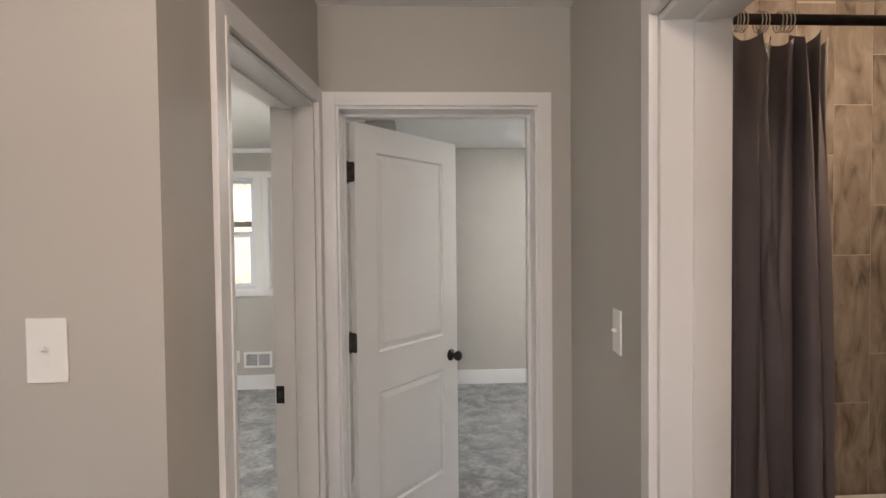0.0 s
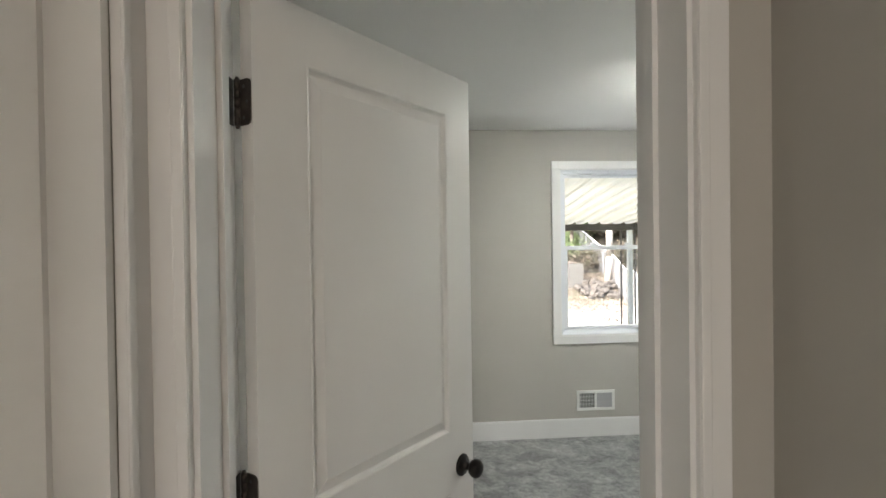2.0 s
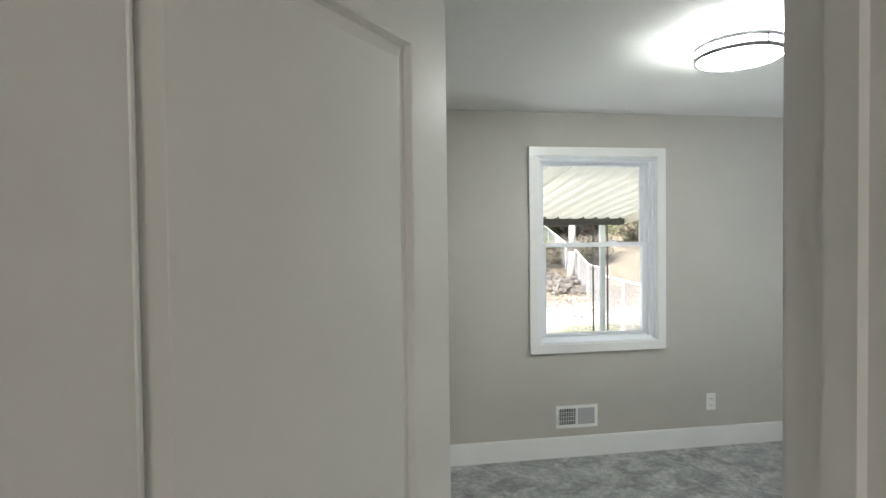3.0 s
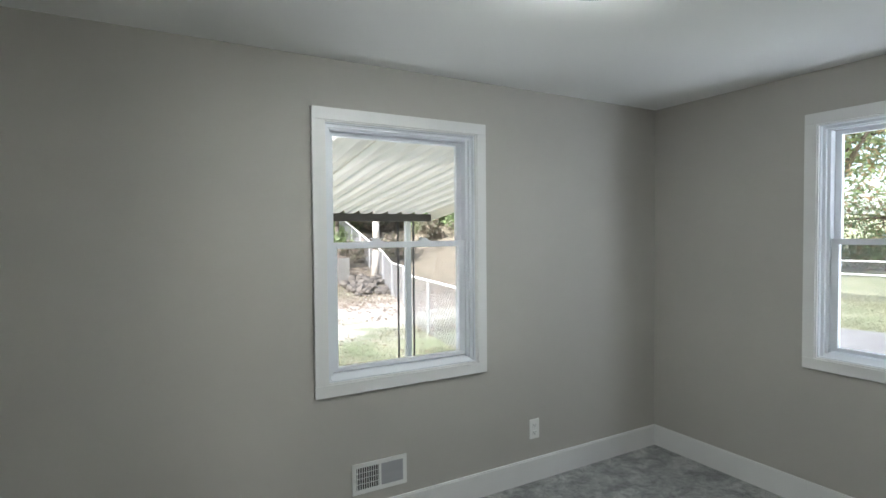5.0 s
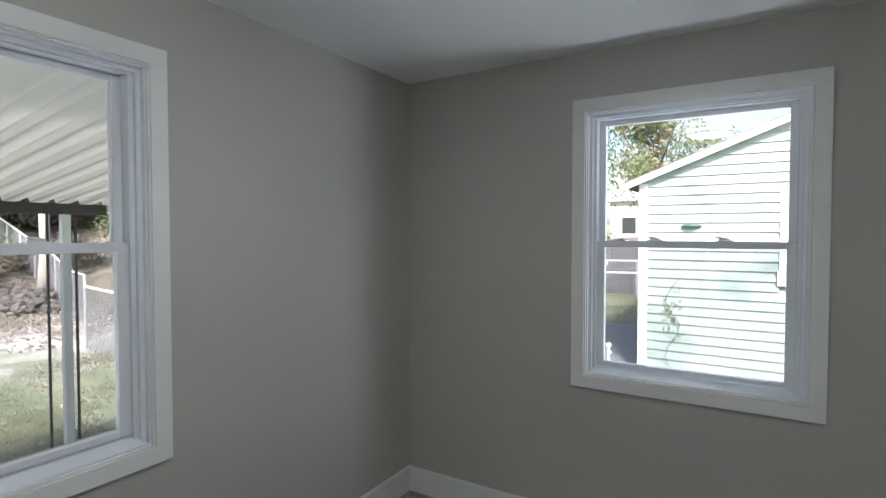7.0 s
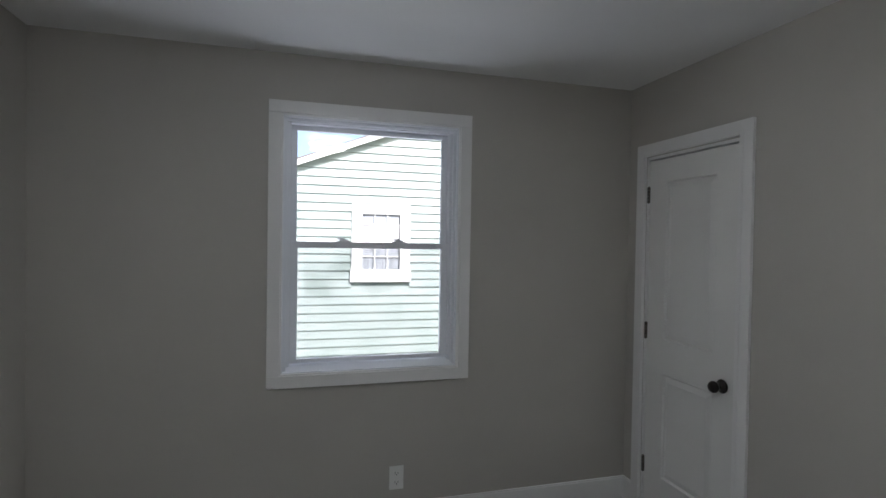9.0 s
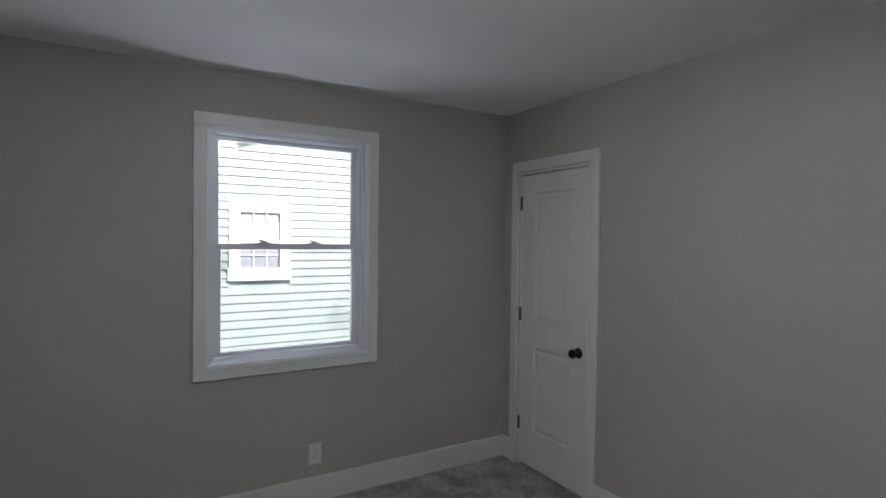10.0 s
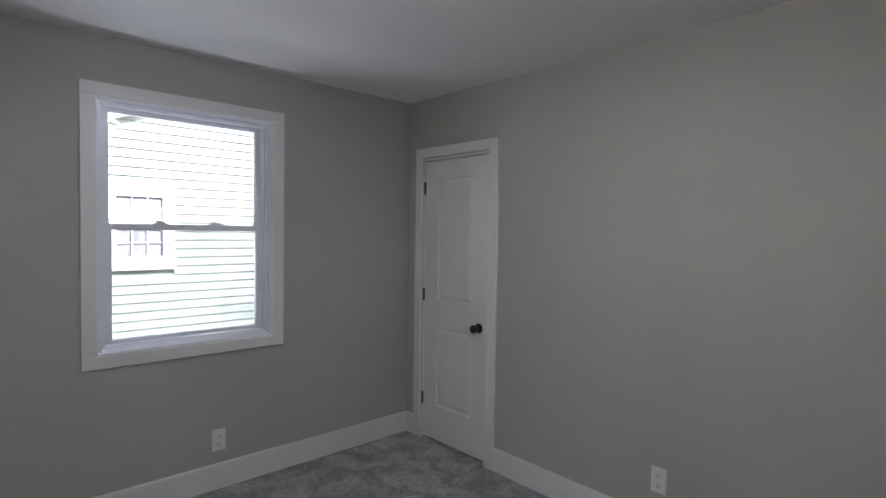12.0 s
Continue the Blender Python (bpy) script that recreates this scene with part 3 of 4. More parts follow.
GROUT = surface("pale grout", (0.58, 0.50, 0.41), (0.64, 0.56, 0.47), 20, 3, 0.8)
PORCELAIN = surface("white porcelain", (0.8, 0.8, 0.79), (0.82, 0.82, 0.81), 3, 2, 0.12)


def tile_material():
    m, n, l, p = material("wood look tile")
    tc, mp, oi = n.new("ShaderNodeTexCoord"), n.new("ShaderNodeMapping"), n.new("ShaderNodeObjectInfo")
    mp.inputs["Scale"].default_value = (17, 17, 5.5)
    l.new(tc.outputs["Object"], mp.inputs[0])
    cb = n.new("ShaderNodeVectorMath")
    cb.operation = "SCALE"
    cx = n.new("ShaderNodeCombineXYZ")
    for i in range(3):
        l.new(oi.outputs["Random"], cx.inputs[i])
    l.new(cx.outputs[0], cb.inputs[0])
    cb.inputs["Scale"].default_value = 40
    l.new(cb.outputs[0], mp.inputs["Location"])
    t, r = n.new("ShaderNodeTexNoise"), n.new("ShaderNodeValToRGB")
    t.inputs["Scale"].default_value, t.inputs["Detail"].default_value, t.inputs["Distortion"].default_value = 1.0, 13, 0.9
    l.new(mp.outputs[0], t.inputs["Vector"])
    l.new(t.outputs["Fac"], r.inputs[0])
    r.color_ramp.elements.new(0.42)
    for e, (q, col) in zip(r.color_ramp.elements, ((0.30, (0.10, 0.078, 0.062)), (0.44, (0.23, 0.19, 0.155)), (0.68, (0.37, 0.325, 0.28)))):
        e.position, e.color = q, (*col, 1)
    l.new(r.outputs[0], p.inputs["Base Color"])
    p.inputs["Roughness"].default_value = 0.32
    return m


TILE = tile_material()
tw = tagged(new("wall_tile"), "brown wood look wall tiles with pale grout", kind="structure")
tw.location = (1.647, 2.37, 0)
part("grout", boxes([(-0.985, 0.645, -0.0142, -0.001, 0.3, 2.487)]), GROUT, tw, "pale grout")
for k in range(-7, 4):
    x0, x1 = max(k * 0.162, -0.985), (k + 1) * 0.162
    z = 2.068 + 0.205 * k - 0.615 * 5
    while z < 2.487:
        a, b = max(z, 0.3), min(z + 0.615, 2.487)
        if b - a > 0.03:
            part("tile", boxes([(x0 + 0.0015, min(x1, 0.645) - 0.0015, -0.0158, -0.0143, a + 0.0015, b - 0.0015)]), TILE, tw)
        z += 0.615
tub = tagged(new("bathtub"), "white bathtub behind the grey shower curtain", "bathtub")
tub.location = (0, 0, 0)
bm = bmesh.new()
TX0, TX1, TY0, TY1 = 0.78, 2.28, 1.64, 2.335
outer = [bm.verts.new(v) for v in ((TX0, TY0, 0), (TX1, TY0, 0), (TX1, TY1, 0), (TX0, TY1, 0))]
rim = [bm.verts.new(v) for v in ((TX0, TY0, 0.46), (TX1, TY0, 0.46), (TX1, TY1, 0.46), (TX0, TY1, 0.46))]
inn = [bm.verts.new(v) for v in ((TX0 + .07, TY0 + .07, 0.46), (TX1 - .07, TY0 + .07, 0.46), (TX1 - .07, TY1 - .07, 0.46), (TX0 + .07, TY1 - .07, 0.46))]
bot = [bm.verts.new(v) for v in ((TX0 + .15, TY0 + .13, 0.1), (TX1 - .15, TY0 + .13, 0.1), (TX1 - .15, TY1 - .13, 0.1), (TX0 + .15, TY1 - .13, 0.1))]
for a, b in ((outer, rim), (rim, inn), (inn, bot)):
    for i in range(4):
        bm.faces.new((a[i], a[(i + 1) % 4], b[(i + 1) % 4], b[i]))
bm.faces.new(bot)
part("basin", bm, PORCELAIN, tub)
rod = tagged(new("curtain_rod"), "straight black shower curtain rod", "curtain rod")
bm = bmesh.new()
tube(bm, (hall_right(RODY) + 0.158, RODY, RODZ), (2.299, RODY, RODZ), 0.0135, segments=16)
part("rod", bm, BRONZE, rod, smooth=True)
curtain = tagged(new("shower_curtain"), "gathered dark grey satin shower curtain on clear rings", "shower curtain")
bm = bmesh.new()
CX0, CX1, NS, NZ = 0.70, 1.018, 240, 26
grid = []
for k in range(NZ + 1):
    v = k / NZ
    row = []
    for i in range(NS + 1):
        u = i / NS
        amp = 0.034 + 0.026 * min(1, 1.6 * v)
        ph = (u + 0.10 * math.exp(-4 * v) * math.sin(u * 9)) * 2 * math.pi * 5.2
        px = CX0 + (CX1 - CX0 + 0.03 * v) * u + 0.010 * math.sin(ph * 2 + 1 + v) * (0.4 + v)
        py = RODY + 0.0 + amp * math.sin(ph + 0.6 * math.sin(3.1 * v + u * 5)) * (0.75 + 0.35 * math.sin(u * 17 + 1.3)) + 0.012 * math.sin(u * 37 + v * 2)
        py -= 0.045 * math.exp(-((u - 0.27 - 0.25 * (1 - math.exp(-5 * v))) / 0.045) ** 2) + 0.015 * math.exp(-((u - 0.80 + 0.12 * math.exp(-6 * v)) / 0.04) ** 2)
        top = 0.03 * abs(math.sin(u * math.pi * 6))
        row.append(bm.verts.new((px, py, RODZ - 0.035 - top * (1 - v) - (RODZ - 0.12) * v)))
    grid.append(row)
for a, b in zip(grid, grid[1:]):
    for i in range(NS):
        bm.faces.new((a[i], a[i + 1], b[i + 1], b[i]))
part("cloth", bm, FABRIC, curtain, smooth=True)
CLEAR = surface("clear ring plastic", (0.45, 0.43, 0.42), None, 5, 1, 0.1)
for i in range(11):
    x = CX0 + 0.055 + (0, 0.007, 0.016, 0.026, 0.064, 0.074, 0.083, 0.118, 0.128, 0.139, 0.149)[i]
    bm = bmesh.new()
    for k in range(18):
        a0, a1 = 2 * math.pi * k / 18, 2 * math.pi * (k + 1) / 18
        tube(bm, (x, RODY + 0.02 * math.sin(a0), RODZ - 0.006 + 0.026 * math.cos(a0)), (x + 0.0005, RODY + 0.02 * math.sin(a1), RODZ - 0.006 + 0.026 * math.cos(a1)), 0.0016, segments=6)
    part("ring", bm, CLEAR, curtain, "clear curtain ring")

# ---- outside ----
SIDING = surface("pale mint painted siding", (0.35, 0.42, 0.39), (0.40, 0.465, 0.435), 2.2, 4, 0.5, 0.1, 40)
def mildew(m):
    n, l, p = m.node_tree.nodes, m.node_tree.links, m.node_tree.nodes["Principled BSDF"]
    src = p.inputs["Base Color"].links[0].from_socket
    tc, t, r, mx = n.new("ShaderNodeTexCoord"), n.new("ShaderNodeTexNoise"), n.new("ShaderNodeValToRGB"), n.new("ShaderNodeMix")
    t.inputs["Scale"].default_value, t.inputs["Detail"].default_value, t.inputs["Distortion"].default_value = 0.9, 8, 0.8
    l.new(tc.outputs["Object"], t.inputs["Vector"])
    l.new(t.outputs["Fac"], r.inputs[0])
    r.color_ramp.elements[0].position, r.color_ramp.elements[1].position = 0.56, 0.72
    mx.data_type = "RGBA"
    mx.inputs[7].default_value = (0.21, 0.27, 0.24, 1)
    l.new(r.outputs[0], mx.inputs[0])
    l.new(src, mx.inputs[6])
    l.new(mx.outputs[2], p.inputs["Base Color"])


mildew(SIDING)
WHITEEXT = surface("white exterior paint", (0.80, 0.80, 0.78), (0.74, 0.74, 0.72), 3, 4, 0.5)
AWN = surface("cream awning sheet", (0.90, 0.86, 0.80), (0.86, 0.82, 0.755), 1.2, 4, 0.45)
AWNBEAM = surface("dark brown awning beam", (0.035, 0.028, 0.025), (0.05, 0.042, 0.038), 4, 3, 0.6)
ASPHALT = surface("worn asphalt", (0.19, 0.187, 0.183), (0.26, 0.256, 0.25), 3, 6, 0.85, 0.4, 80)
BLOCK = surface("weathered concrete block", (0.16, 0.152, 0.135), (0.27, 0.262, 0.24), 2.5, 6, 0.9, 0.5, 30)
ROCK = surface("pale field rock", (0.07, 0.06, 0.05), (0.16, 0.14, 0.12), 4, 6, 0.9, 0.6, 12)
BARK = surface("grey bark", (0.10, 0.08, 0.065), (0.22, 0.19, 0.16), 6, 6, 0.95, 0.8, 20, stretch=(1, 1, 0.2))
PALEBARK = surface("pale bark", (0.30, 0.27, 0.23), (0.42, 0.38, 0.33), 6, 6, 0.95, 0.6, 20, stretch=(1, 1, 0.2))
GALV = surface("galvanised fence metal", (0.45, 0.46, 0.47), (0.55, 0.56, 0.57), 8, 3, 0.45, metal=0.6)
WIRE = surface("weathered fence wire", (0.16, 0.16, 0.165), (0.22, 0.22, 0.225), 8, 3, 0.6)
SHED = surface("weathered grey shed boards", (0.10, 0.095, 0.10), (0.17, 0.16, 0.165), 3, 6, 0.85, stretch=(1, 8, 0.4))
ROOFING = surface("brown asphalt shingle", (0.13, 0.10, 0.085), (0.19, 0.155, 0.13), 6, 6, 0.9)
EXTW = surface("house exterior siding", (0.6, 0.6, 0.58), None, 2, 3, 0.6)


def lets_light_through(m, amount):
    """Mixes some translucent light into a thin sheet's material."""
    n, l, p = m.node_tree.nodes, m.node_tree.links, m.node_tree.nodes["Principled BSDF"]
    tl, mx = n.new("ShaderNodeBsdfTranslucent"), n.new("ShaderNodeMixShader")
    l.new(p.inputs["Base Color"].links[0].from_socket, tl.inputs[0])
    mx.inputs[0].default_value = amount
    l.new(p.outputs[0], mx.inputs[1])
    l.new(tl.outputs[0], mx.inputs[2])
    l.new(mx.outputs[0], n["Material Output"].inputs[0])


lets_light_through(AWN, 0.10)


def leaf_material(name, colours):
    m, n, l, p = material(name)
    g, r = n.new("ShaderNodeNewGeometry"), n.new("ShaderNodeValToRGB")
    r.color_ramp.interpolation = "CONSTANT"
    while len(r.color_ramp.elements) < len(colours):
        r.color_ramp.elements.new(0.5)
    for i, c in enumerate(colours):
        r.color_ramp.elements[i].position, r.color_ramp.elements[i].color = i / len(colours), (*c, 1)
    l.new(g.outputs["Random Per Island"], r.inputs[0])
    l.new(r.outputs[0], p.inputs["Base Color"])
    p.inputs["Roughness"].default_value = 0.6
    tl, mx = n.new("ShaderNodeBsdfTranslucent"), n.new("ShaderNodeMixShader")
    l.new(r.outputs[0], tl.inputs[0])
    mx.inputs[0].default_value = 0.55
    l.new(p.outputs[0], mx.inputs[1])
    l.new(tl.outputs[0], mx.inputs[2])
    l.new(mx.outputs[0], n["Material Output"].inputs[0])
    return m


GREENLEAF = leaf_material("green leaves", [(0.20, 0.27, 0.12), (0.26, 0.33, 0.15), (0.17, 0.22, 0.11), (0.30, 0.36, 0.18)])
MIXLEAF = leaf_material("autumn mixed leaves", [(0.22, 0.29, 0.14), (0.28, 0.34, 0.17), (0.40, 0.33, 0.20), (0.20, 0.25, 0.14), (0.42, 0.31, 0.20), (0.27, 0.34, 0.16)])
DRYLEAF = leaf_material("dry brush leaves", [(0.14, 0.14, 0.08), (0.20, 0.16, 0.12), (0.26, 0.21, 0.16), (0.12, 0.12, 0.08)])
LITTER = leaf_material("fallen leaves", [(0.34, 0.27, 0.21), (0.44, 0.37, 0.30), (0.28, 0.22, 0.17), (0.54, 0.48, 0.41)])
BLADE = leaf_material("grass blades", [(0.22, 0.24, 0.14), (0.30, 0.30, 0.20), (0.42, 0.39, 0.28), (0.24, 0.26, 0.16)])

FENCE = ((4.75, 8.2), (5.15, 11.0), (5.7, 14.2), (6.95, 17.0), (8.0, 21.0), (8.2, 22.8), (8.62, 26.0), (8.9, 28.5))


def rise(x, y):
    """The height of the land."""
    z = -0.5
    for (ax, ay), (bx, by) in zip(FENCE, FENCE[1:]):
        if ay <= y < by or (by == 28.5 and y >= by):
            fx = ax + (bx - ax) * (y - ay) / (by - ay)
            d = x - fx - 0.3
            if d > 0:
                z += min(1.35, d * 0.22) * min(1, max(0, (y - 10.5) / 4)) * (1 if y > 21 else min(1, max(0, (17 - x) / 5)))
    if y > 19.5:
        z += min(2.4, (y - 19.5) * 0.2) * min(1, max(0.0, (x - 3.6) / 3.5))
    if y > 21.35 and x < 6.85:
        z = max(z, -0.5 + 1.19 * min(1, (y - 21.35) / 0.1))
    return z


def ground_material():
    m, n, l, p = material("lawn with bare straw ground")
    tc = n.new("ShaderNodeTexCoord")
    def noise_ramp(scale, detail, p0, p1, c0, c1, dist=0.0):
        t, r = n.new("ShaderNodeTexNoise"), n.new("ShaderNodeValToRGB")
        t.inputs["Scale"].default_value, t.inputs["Detail"].default_value, t.inputs["Distortion"].default_value = scale, detail, dist
        l.new(tc.outputs["Object"], t.inputs["Vector"])
        l.new(t.outputs["Fac"], r.inputs[0])
        r.color_ramp.elements[0].position, r.color_ramp.elements[1].position = p0, p1
        r.color_ramp.elements[0].color, r.color_ramp.elements[1].color = (*c0, 1), (*c1, 1)
        return t, r
    _, grass = noise_ramp(1.4, 8, 0.35, 0.65, (0.16, 0.19, 0.10), (0.30, 0.30, 0.19))
    _, wood_floor = noise_ramp(2.2, 9, 0.3, 0.7, (0.11, 0.10, 0.07), (0.24, 0.20, 0.15), 0.5)
    _, straw = noise_ramp(3.5, 9, 0.32, 0.66, (0.32, 0.27, 0.22), (0.72, 0.69, 0.63), 0.6)
    edge, _ = noise_ramp(1.1, 9, 0.4, 0.6, (0, 0, 0), (1, 1, 1))
    sep = n.new("ShaderNodeSeparateXYZ")
    l.new(tc.outputs["Object"], sep.inputs[0])
    def math_node(op, a, b=None):
        k = n.new("ShaderNodeMath")
        k.operation = op
        for i, v in enumerate((a, b)):
            if v is None:
                continue
            if isinstance(v, (int, float)):
                k.inputs[i].default_value = v
            else:
                l.new(v, k.inputs[i])
        return k.outputs[0]
    wob = math_node("MULTIPLY", math_node("SUBTRACT", edge.outputs["Fac"], 0.5), 7.0)
    yy = math_node("ADD", sep.outputs["Y"], wob)
    a = math_node("MULTIPLY", math_node("SUBTRACT", yy, 12.0), 0.3)
    b = math_node("SUBTRACT", 8.5, math_node("MULTIPLY", math_node("SUBTRACT", sep.outputs["X"], 0.0), 1.0))
    f = n.new("ShaderNodeClamp")
    l.new(math_node("MINIMUM", math_node("MINIMUM", a, b), math_node("MULTIPLY", math_node("SUBTRACT", 19.5, yy), 0.4)), f.inputs[0])
    mx = n.new("ShaderNodeMix")
    mx.data_type = "RGBA"
    l.new(f.outputs[0], mx.inputs[0])
    l.new(grass.outputs[0], mx.inputs[6])
    l.new(straw.outputs[0], mx.inputs[7])
    f2, mx2 = n.new("ShaderNodeClamp"), n.new("ShaderNodeMix")
    mx2.data_type = "RGBA"
    deep = math_node("MULTIPLY", math_node("SUBTRACT", math_node("ADD", sep.outputs["Y"], math_node("MULTIPLY", wob, 0.3)), 20.0), 0.8)
    bank = math_node("SUBTRACT", sep.outputs["X"], math_node("ADD", 3.0, math_node("MULTIPLY", sep.outputs["Y"], 0.25)))
    bank = math_node("MINIMUM", bank, math_node("SUBTRACT", yy, 10.0))
    l.new(math_node("MINIMUM", math_node("MAXIMUM", deep, bank), math_node("SUBTRACT", 15.0, sep.outputs["X"])), f2.inputs[0])
    l.new(f2.outputs[0], mx2.inputs[0])
    l.new(mx.outputs[2], mx2.inputs[6])
    l.new(wood_floor.outputs[0], mx2.inputs[7])
    l.new(mx2.outputs[2], p.inputs["Base Color"])
    p.inputs["Roughness"].default_value = 0.95
    bt, bp = n.new("ShaderNodeTexNoise"), n.new("ShaderNodeBump")
    bt.inputs["Scale"].default_value, bt.inputs["Detail"].default_value = 14, 6
    l.new(tc.outputs["Object"], bt.inputs["Vector"])
    bp.inputs["Strength"].default_value, bp.inputs["Distance"].default_value = 0.6, 0.06
    l.new(bt.outputs["Fac"], bp.inputs["Height"])
    l.new(bp.outputs[0], p.inputs["Normal"])
    return m


def ground_sheet():
    far = [-600, -250, -110, -60, -35]
    xs = far + list(np.arange(-20, 30, 0.5)) + [32, 35, 40, 60, 110, 250, 600]
    ys = far + [-20, -10, -5, 0, 5] + list(np.arange(8, 21, 0.6)) + [21.3, 21.46] + list(np.arange(22, 34, 0.8)) + [36, 40, 60, 110, 250, 600]
    bm = bmesh.new()
    g = [[bm.verts.new((x, y, rise(x, y) + (0.03 * noise.noise(Vector((x * 0.7, y * 0.7, 0))) if abs(x) < 31 and y < 40 else 0))) for y in ys] for x in xs]
    for i in range(len(xs) - 1):
        for j in range(len(ys) - 1):
            bm.faces.new((g[i][j], g[i + 1][j], g[i + 1][j + 1], g[i][j + 1]))
    return tagged(mesh_object("ground", bm, ground_material(), True), "patchy green lawn turning to bare strawy soil", kind="structure")


ground_sheet()


def patch(name, corners, mat, label, z):
    bm = bmesh.new()
    bm.faces.new([bm.verts.new((x, y, z)) for x, y in corners])
    r = bmesh.ops.extrude_face_region(bm, geom=bm.faces[:])
    bmesh.ops.translate(bm, vec=(0, 0, 0.04), verts=[v for v in r["geom"] if isinstance(v, bmesh.types.BMVert)])
    return tagged(mesh_object(name, bm, mat), label, kind="structure")


patch("driveway", ((7.5, 5.5), (13.1, 5.5), (12.9, 8.0), (12.3, 9.8), (8.6, 10.2)), ASPHALT, "grey worn asphalt driveway crossing the lawn", -0.50)

# awning
aw = tagged(new("patio_awning"), "cream corrugated metal patio awning with dark brown front beam", "awning")
aw.location = (0, 0, -0.5)
bm = bmesh.new()
Y0, Y1, Z0, Z1 = 5.905, 8.74, 2.19, 1.795
prof = []
x = 3.40
while x > -7:
    prof += [(x - a, b) for a, b in ((0.0, 0.0), (0.005, 0.005), (0.016, 0.034), (0.028, 0.042), (0.040, 0.038), (0.068, 0.009), (0.080, 0.002), (0.095, 0.0), (0.130, -0.002), (0.165, 0.0))]
    x -= 0.174
rows = []
for y, z in ((Y0, Z0), (Y1, Z1)):
    rows.append([bm.verts.new((px, y, z + pz + 0.5)) for px, pz in prof])
for i in range(len(prof) - 1):
    bm.faces.new((rows[0][i], rows[0][i + 1], rows[1][i + 1], rows[1][i]))
part("sheet", bm, AWN, aw, "cream corrugated awning sheet")
seam = boxes([(1.672, 1.679, 0, math.hypot(Y1 - Y0, Z0 - Z1) - 0.1, -0.012, 0.004)])
e = part("seam_strip", seam, AWN, aw)
e.matrix_basis = Matrix.Translation((0, Y0, Z0 + 0.5)) @ Matrix.Rotation(-math.atan2(Z0 - Z1, Y1 - Y0), 4, "X")
part("front_beam", boxes([(-7, 3.39, 8.66, 8.72, 1.705 + 0.5, 1.79 + 0.5)]), AWNBEAM, aw, "dark brown beam")
bm = bmesh.new()
box(bm, 3.40, 3.44, 0, math.hypot(Y1 - Y0, Z0 - Z1), -0.075, 0.03)
e = part("side_fascia", bm, AWN, aw)
e.matrix_basis = Matrix.Translation((0, Y0, Z0 + 0.5)) @ Matrix.Rotation(-math.atan2(Z0 - Z1, Y1 - Y0), 4, "X")
for px in (3.09, -0.4):
    part("post", boxes([(px - 0.03, px + 0.03, 8.66, 8.72, 0.0, 2.205)], 0.004), WHITEEXT, aw, "white painted awning post")
    part("post_foot", boxes([(px - 0.07, px + 0.07, 8.62, 8.76, -0.02, 0.03)], 0.004), WHITEEXT, aw)
for px in (2.965, 3.165, -3.8):
    bm = bmesh.new()
    tube(bm, (px, 8.69, -0.03), (px, 8.69, 2.205), 0.011)
    part("tie_rod", bm, AWNBEAM, aw, "thin dark iron rod")

# retaining wall of concrete blocks
rw = tagged(new("retaining_wall"), "low grey concrete block retaining wall at the yard's end", "retaining wall", kind="structure")
rw.location = (0, 21.2, -0.5)
core = boxes([(-6, 6.8, 0.02, 0.18, -0.1, 1.195)])
part("core", core, BLOCK, rw)
block_bm = boxes([(0.004, 0.396, 0.008, 0.19, 0.004, 0.196)], 0.006)
block_me = bpy.data.meshes.new("block")
block_bm.to_mesh(block_me)
block_bm.free()
block_me.materials.append(BLOCK)
for k in range(6):
    for i in range(24):
        bx = -2.4 + 0.4 * i + (0.2 if k % 2 else 0)
        if bx + 0.4 > 6.9:
            continue
        o = new("block", block_me)
        o.parent, o.location = rw, (bx, random.uniform(-0.006, 0.006), 0.2 * k)


def rock_bm(r, seed):
    bm = bmesh.new()
    bmesh.ops.create_icosphere(bm, subdivisions=2, radius=r)
    o = Vector((seed * 3.7, seed * 1.3, 0))
    for v in bm.verts:
        v.co *= 1 + 0.35 * noise.noise(v.co * (1.3 / r) + o) + 0.12 * noise.noise(v.co * (4 / r) + o)
        v.co.z *= 0.7
    return bm


rocks = [mesh_object("rock", rock_bm(0.25, s), ROCK) for s in range(4)]
for o in rocks:
    tagged(o, "pale tumbled field rock in a heap on the slope", "rock", "heap of field rocks")
    o.location = (6.4 + random.random(), 20.3, rise(6.9, 20.3) + 0.03)
for i in range(96):
    x, y = random.uniform(6.3, 8.0), random.uniform(19.3, 21.3)
    o = rocks[i % 4].copy()
    scene.collection.objects.link(o)
    s = random.uniform(0.25, 0.7)
    o.location, o.scale = (x, y, rise(x, y) + random.uniform(0.0, 0.28) * s), (s, s, s)
    o.rotation_euler = (random.uniform(-0.4, 0.4), random.uniform(-0.4, 0.4), random.uniform(0, 6))

